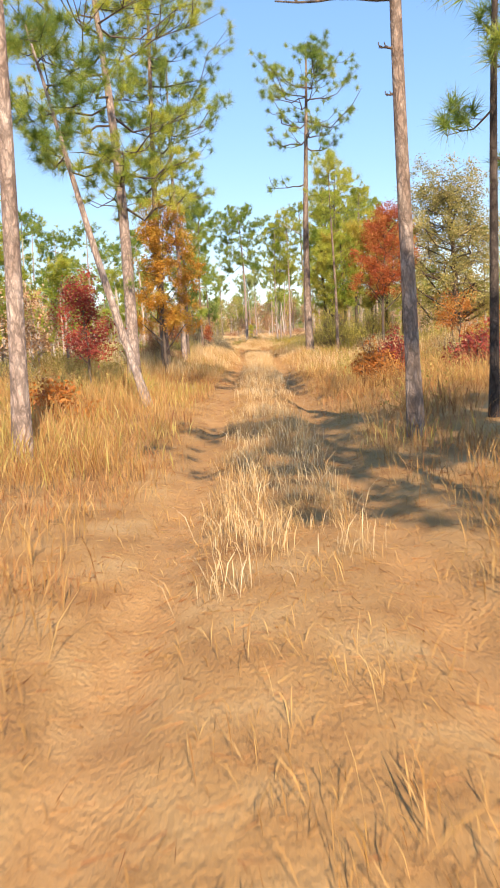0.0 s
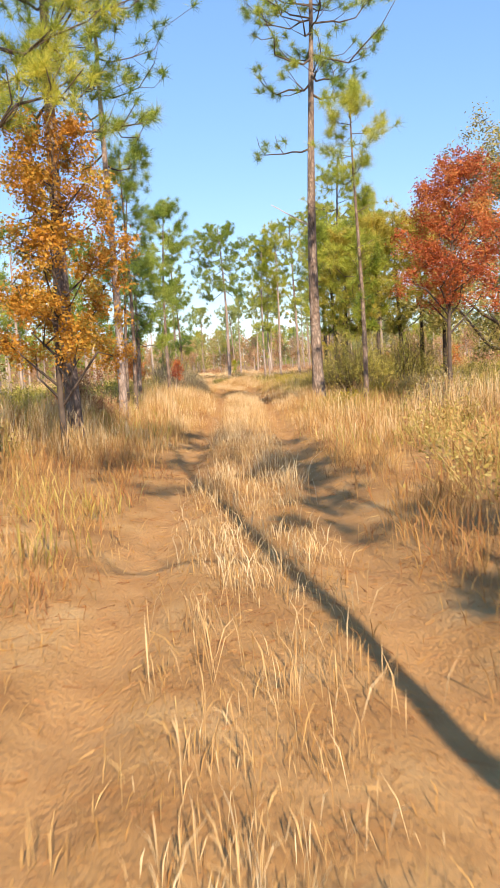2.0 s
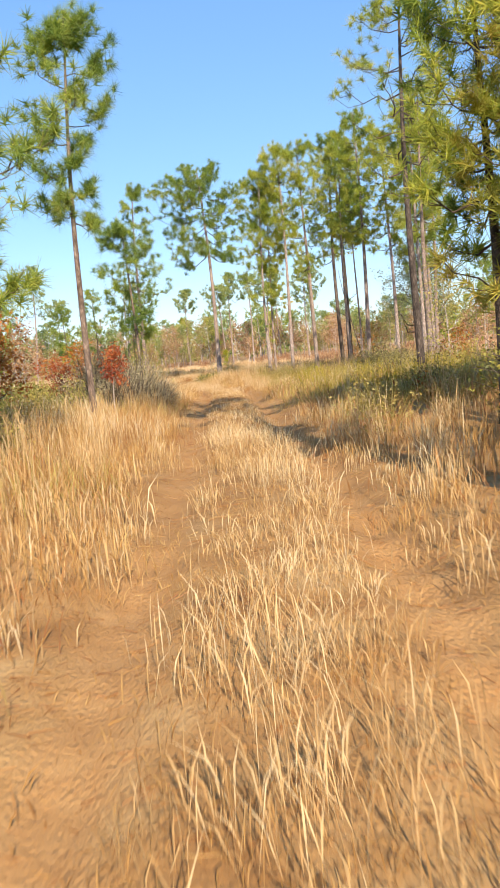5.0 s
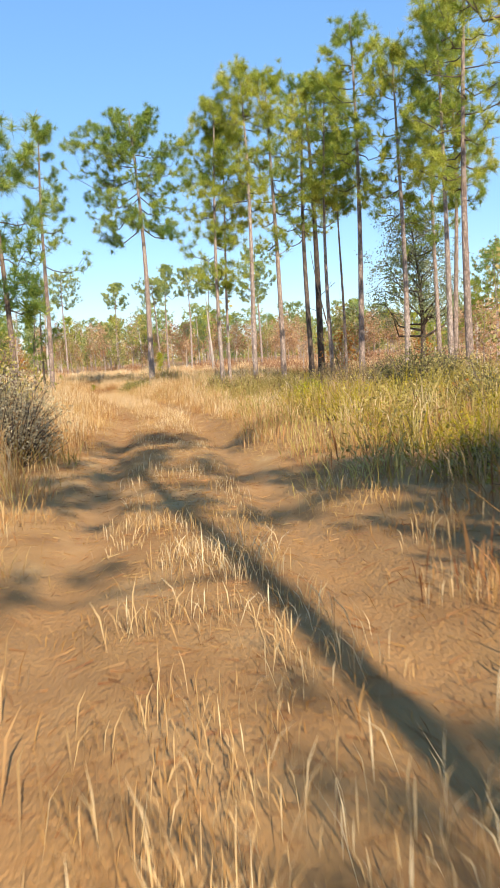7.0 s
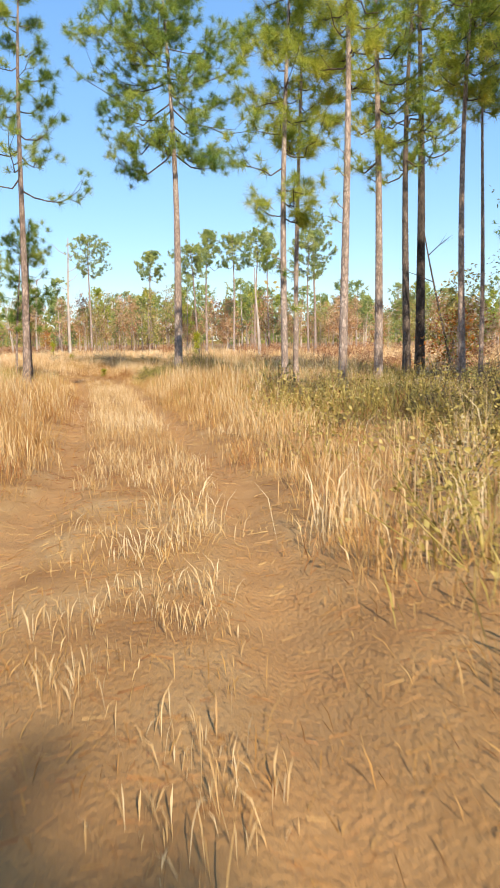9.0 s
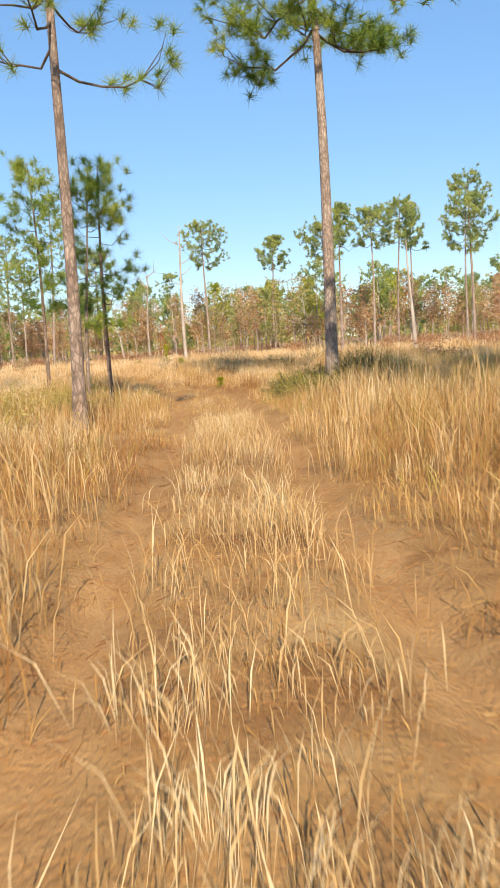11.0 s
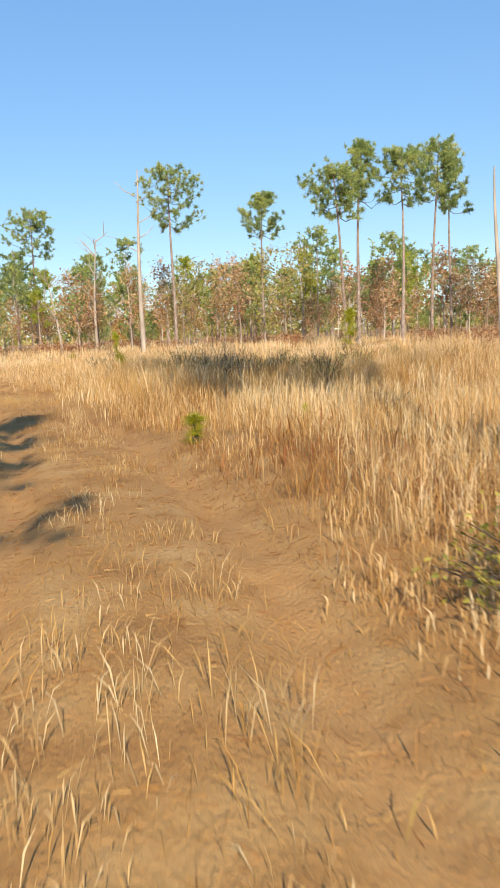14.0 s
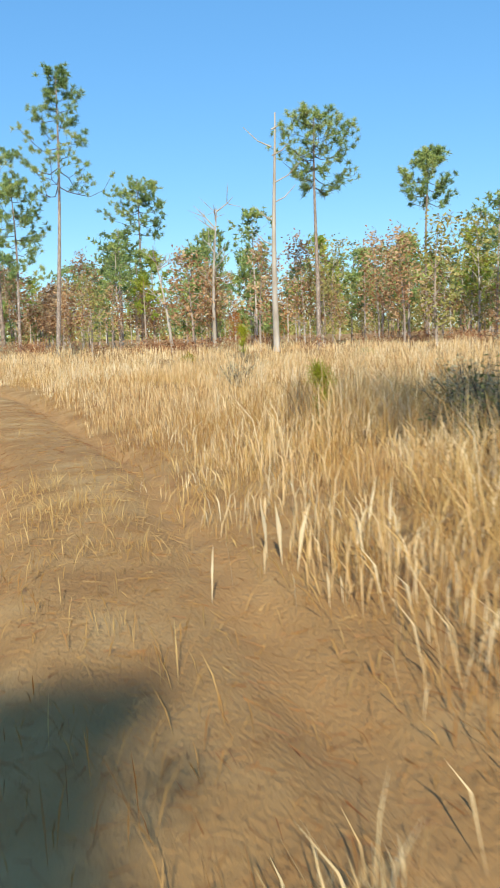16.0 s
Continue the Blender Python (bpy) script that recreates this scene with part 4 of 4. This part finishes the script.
near_kinds = [pine_tree("woodland pine with a tufted green crown", h, 0.19, cb, cr, 210 + i, limbs=16, n=24, width=0.034, needle=0.38, tufts=1.7, top=tp, leaf=lf, sub=3, split=False, bark=M_BARK_PALE, name="forest_pine")
              for i, (h, cb, cr, tp, lf) in enumerate(((9.5, 4.4, 1.7, "round", M_NEEDLE), (8, 3.2, 1.5, "cone", M_NEEDLE_YOUNG), (10.5, 6, 1.8, "round", M_NEEDLE), (7, 2.4, 1.4, "cone", M_NEEDLE_YOUNG)))]
oak_kinds = [leafy_tree(lab, h, 0.14, cb, r, 220 + i, lf, "woodland_oak", "oak tree", 110, 10, 0.2, 0.2, bark=M_BARK_PALE, boughs=14)
             for i, (lab, h, cb, r, lf) in enumerate((("tall narrow oak with withered brown leaves", 6.2, 1.9, 1.3, M_BROWN), ("scrub oak with withered brown leaves", 4.6, 1.5, 1.4, M_BROWN), ("scrub oak with orange-brown leaves", 3.8, 0.8, 1.4, M_ORANGE), ("evergreen scrub oak with dull green leaves", 5.5, 1.0, 1.7, M_OLIVE)))]
shrub_kinds = [mound(lab, h, r, 240 + i, lf, sz * 1.15, 36, 12)
               for i, (lab, h, r, lf, sz) in enumerate((("low olive-green gallberry shrub in grass", 0.9, 0.7, M_SHRUB, 0.06), ("low yellow-green leafy shrub", 0.7, 0.6, M_SHRUB, 0.06), ("grey-brown twiggy leafless brush", 1.0, 0.7, M_GREY, 0.05), ("dull green evergreen leafy shrub", 1.2, 0.8, M_OAK, 0.07), ("small shrub with orange leaves", 0.6, 0.5, M_ORANGE, 0.07), ("small shrub with yellow leaves", 0.5, 0.4, M_YELLOWLEAF, 0.07)))]
brush_kinds = [mound(lab, h, r, 260 + i, lf, sz * 1.25, 56, 15)
               for i, (lab, h, r, lf, sz) in enumerate((("waist-high olive brush among dry grass", 1.4, 1.0, M_SHRUB, 0.06), ("waist-high brown twiggy brush", 1.5, 1.0, M_GREY, 0.05), ("dense dull green brush thicket", 1.6, 1.1, M_OAK, 0.06), ("waist-high yellow-olive brush in dry grass", 1.2, 1.0, M_WEED, 0.06)))]


def thicket(name, label, places, h, r, mat, seed, size=0.09, stems=26, per=12):
    """Brush too thick to count, as one sheet of stuff: low domes of thin leafy stems."""
    g = np.random.default_rng(seed)
    lv, cs = Shape(), []
    for x, y in places:
        hh, rr = h * g.uniform(0.55, 1.15), r * g.uniform(0.7, 1.3)
        z = float(ground_z(x, y))
        for i in range(stems):
            az, q = i * 2.4, math.sqrt((i + 0.5) / stems)
            e = np.array([x + rr * q * math.cos(az), y + rr * q * math.sin(az), z + hh * (1 - 0.6 * q * q) * g.uniform(0.65, 1.0)])
            p0 = np.array([x + 0.2 * rr * q * math.cos(az), y + 0.2 * rr * q * math.sin(az), z - 0.08])
            lv.tube([p0, e], [0.006, 0.003], 3)
            cs.append(p0 + (e - p0) * g.uniform(0.3, 1.0, (per, 1)))
    leaves(lv, g, np.concatenate(cs), size, 0.09, 1)
    return tagged(new(name, lv.mesh(name, mat)), label, "brush", kind="stuff")


used = set()


def scatter(kinds, weights, spots, smin, smax, group):
    for x, y in spots:
        k = kinds[rng.choice(len(kinds), p=weights)]
        s = rng.uniform(smin, smax)
        m = Matrix.LocRotScale((x, y, float(ground_z(x, y)) - 0.03), Euler((0, 0, rng.uniform(0, 6.28))), (s * rng.uniform(0.9, 1.1), s * rng.uniform(0.9, 1.1), s))
        if k.name not in used:
            used.add(k.name)
            k.matrix_basis = m
            tagged(k, group=group)
        else:
            tagged(copy_thing(k, m), group=group)


def spots(n, x0, x1, y0, y1, clear=0.0):
    out = []
    while len(out) < n:
        x, y = rng.uniform(x0, x1), rng.uniform(y0, y1)
        if abs(x - float(trail_x(y))) > clear:
            out.append((x, y))
    return out


PW = (0.3, 0.25, 0.25, 0.2)
PF = (0.15, 0.15, 0.2, 0.1, 0.15, 0.25)
scatter(near_kinds, PW, spots(64, -30, -5.5, 24, 66), 0.7, 1.05, "pine woods")
scatter(near_kinds, PW, spots(10, -26, -9, 62, 95), 0.55, 0.75, "pine woods")
scatter(near_kinds, PW, spots(22, 13, 38, 44, 104), 0.7, 1.05, "pine woods")
scatter(pine_kinds, PF, spots(252, -58, 58, 146, 182), 0.6, 1.0, "pine woods")
scatter(pine_kinds, PF, spots(44, -80, 90, 185, 250), 0.85, 1.2, "pine woods")
scatter(oak_kinds, (0.3, 0.25, 0.25, 0.2), spots(26, -24, -6, 22, 75), 0.6, 0.95, "scrub oaks")
scatter(oak_kinds, (0.3, 0.25, 0.2, 0.25), spots(26, 8, 34, 32, 110), 0.5, 0.9, "scrub oaks")
scatter(oak_kinds, (0.46, 0.32, 0.02, 0.2), spots(140, -58, 58, 144, 172), 0.85, 1.45, "scrub oaks")
scatter(oak_kinds, (0.2, 0.2, 0.1, 0.5), spots(30, -75, 85, 180, 230), 1.3, 1.9, "scrub oaks")
scatter(shrub_kinds, (0.3, 0.25, 0.2, 0.15, 0.06, 0.04), spots(45, 2.6, 10, 20, 95, 2.6), 0.7, 1.2, "shrubs")
scatter(shrub_kinds, (0.3, 0.2, 0.2, 0.15, 0.12, 0.03), spots(38, -8, -2.4, 18, 80, 2.4), 0.6, 1.2, "shrubs")
scatter(shrub_kinds, (0.2, 0.15, 0.4, 0.2, 0.0, 0.05), spots(24, -24, 14, 96, 136, 3.5), 0.6, 1.1, "shrubs")

scatter(brush_kinds, (0.35, 0.2, 0.1, 0.35), spots(40, 3.6, 12, 48, 90, 3.2), 0.65, 1.0, "shrubs")
scatter(brush_kinds, (0.35, 0.15, 0.25, 0.25), spots(56, -9, -3.0, 15, 62, 2.9), 0.5, 1.1, "shrubs")
scatter(brush_kinds, (0.35, 0.15, 0.25, 0.25), spots(28, 3.4, 8, 20, 50, 3.1), 0.5, 0.95, "shrubs")
scatter(brush_kinds, (0.3, 0.1, 0.2, 0.4), [(2.4, 86.5), (3.3, 88.5), (1.9, 91.0), (0.9, 86.2), (3.0, 84.5)], 0.6, 0.85, "shrubs")
scatter(brush_kinds, (0.0, 0.5, 0.5, 0.0), [(-4.7, 107.3), (-4.1, 108.2), (-3.5, 107.2), (-3.0, 108.6), (-2.2, 109.2), (-1.3, 110.2), (-3.6, 109.6), (-4.9, 108.9), (-0.2, 111.5), (-2.4, 110.8), (1.2, 113.0)], 0.7, 0.95, "shrubs")
thicket("olive_thicket", "olive brush thicket under the pine woods", spots(110, -24, -5, 14, 76, 4.5) + spots(60, 8, 20, 20, 60) + spots(55, -9, -3.4, 34, 62, 2.9), 1.3, 0.95, M_SHRUB, 401)
thicket("yellow_thicket", "yellow-green weedy brush under the pine woods", spots(70, -20, -4, 14, 80, 4.0) + spots(40, 6, 18, 22, 80), 1.1, 0.9, M_WEED, 402)
thicket("weedy_bank", "yellow-olive weeds and brush on the bank by the trail", spots(170, 2.2, 9, 43, 74, 1.9) + spots(120, -9, -4, 70, 92, 2.9) + spots(60, -8, -2.8, 36, 60, 2.3) + spots(70, -7.5, -2.2, 12, 36, 2.0) + spots(50, 2.4, 7, 12, 36, 2.2), 0.85, 0.65, M_WEED, 405, 0.06, 18, 10)
thicket("rust_thicket", "red-brown scrub beyond the pine grove", spots(150, 5, 48, 96, 150) + spots(90, -55, 10, 140, 152), 1.3, 1.2, M_SCRUB, 403, 0.14, 18)
thicket("field_brush", "grey-brown brush along the field's far edge", spots(34, -55, 32, 138, 152), 1.1, 1.1, M_GREY, 404, 0.1)
scatter(brush_kinds, (0.2, 0.0, 0.0, 0.8), [(-5.7, 90.8), (-6.4, 91.8), (-5.0, 92.4)], 0.6, 0.8, "shrubs")
scatter(brush_kinds, (0.25, 0.0, 0.0, 0.75), [(3.4, 51.5), (4.4, 52.8), (3.8, 54.5), (5.2, 55.0), (4.6, 57.0), (6.0, 57.4), (3.4, 57.6), (5.4, 59.5), (4.0, 60.5), (7.0, 60.0), (3.2, 49.5)], 0.55, 0.8, "shrubs")

thicket("brush_tangle", "dark brown twiggy brush under the pine grove", spots(60, 4.6, 13, 62, 70) + spots(14, 5.5, 8, 86, 96), 1.25, 0.8, M_TANGLE, 406, 0.05, 26, 9)
thicket("yellow_weeds", "leafy yellow weeds in the grass of the sunny bank", spots(150, 3.0, 8.5, 49, 63, 2.4) + spots(34, 2.2, 6, 88, 100, 4.2), 0.8, 0.6, M_YELLOWLEAF, 407, 0.04, 16, 8)
scatter(oak_kinds, (0.5, 0.4, 0.0, 0.1), spots(20, -34, 24, 140, 146), 0.6, 1.35, "scrub oaks")

# bright seedling pines in the field
seed_sh = Shape()
r2 = np.random.default_rng(9)
seedling = tagged(new("pine_seedling"), "bright green pine seedling in dry grass", "seedling", "pine seedlings")
hh = r2.uniform(0.15, 1.0, 26)
needles(seed_sh, r2, np.stack([r2.normal(size=26) * 0.06, r2.normal(size=26) * 0.06, hh], 1), np.tile([0, 0, 1.0], (26, 1)) + r2.normal(size=(26, 3)) * 0.6, 36, 0.28, 0.012)
part("needles", seed_sh, M_LIME, seedling)
stem = Shape()
stem.tube([(0, 0, -0.1), (0.01, 0, 0.5), (0, 0.01, 1.0)], [0.02, 0.015, 0.008], 5)
part("stem", stem, M_TWIG, seedling)
stand(seedling, -6.55, 108.8, 0, 0.75)
for x, y, s in ((-12.4, 137.0, 1.7), (1.2, 131, 2.6), (-1.96, 97.9, 0.42)):
    copy_thing(seedling, Matrix.LocRotScale((x, y, float(ground_z(x, y)) - 0.02), Euler((0, 0, x)), (s, s, s)))

copy_thing(seedling, Matrix.LocRotScale((-3.35, 97.0, float(ground_z(-3.35, 97.0)) - 0.02), Euler((0, 0, 1.0)), (1.05, 1.05, 0.5)))

# distant woods closing the view
r3 = np.random.default_rng(31)
fw = Shape()
k = 4600
ang = r3.uniform(-1.15, 1.15, k)
dist = r3.uniform(275, 420, k)
cx, cy = dist * np.sin(ang), dist * np.cos(ang)
cz = r3.uniform(0, 1, k) ** 1.3 * (7.0 + 4.0 * np.sin(cx * 0.11) * np.sin(cx * 0.037 + 1) + 2 * r3.normal(size=k))
leaves(fw, r3, np.stack([cx, cy, np.clip(cz, 0.3, None)], 1), 1.7, 1.1, 12)
tagged(new("far_woods", fw.mesh("far_woods", M_OLIVE)), "distant line of mixed pine woods", "woods", kind="stuff")
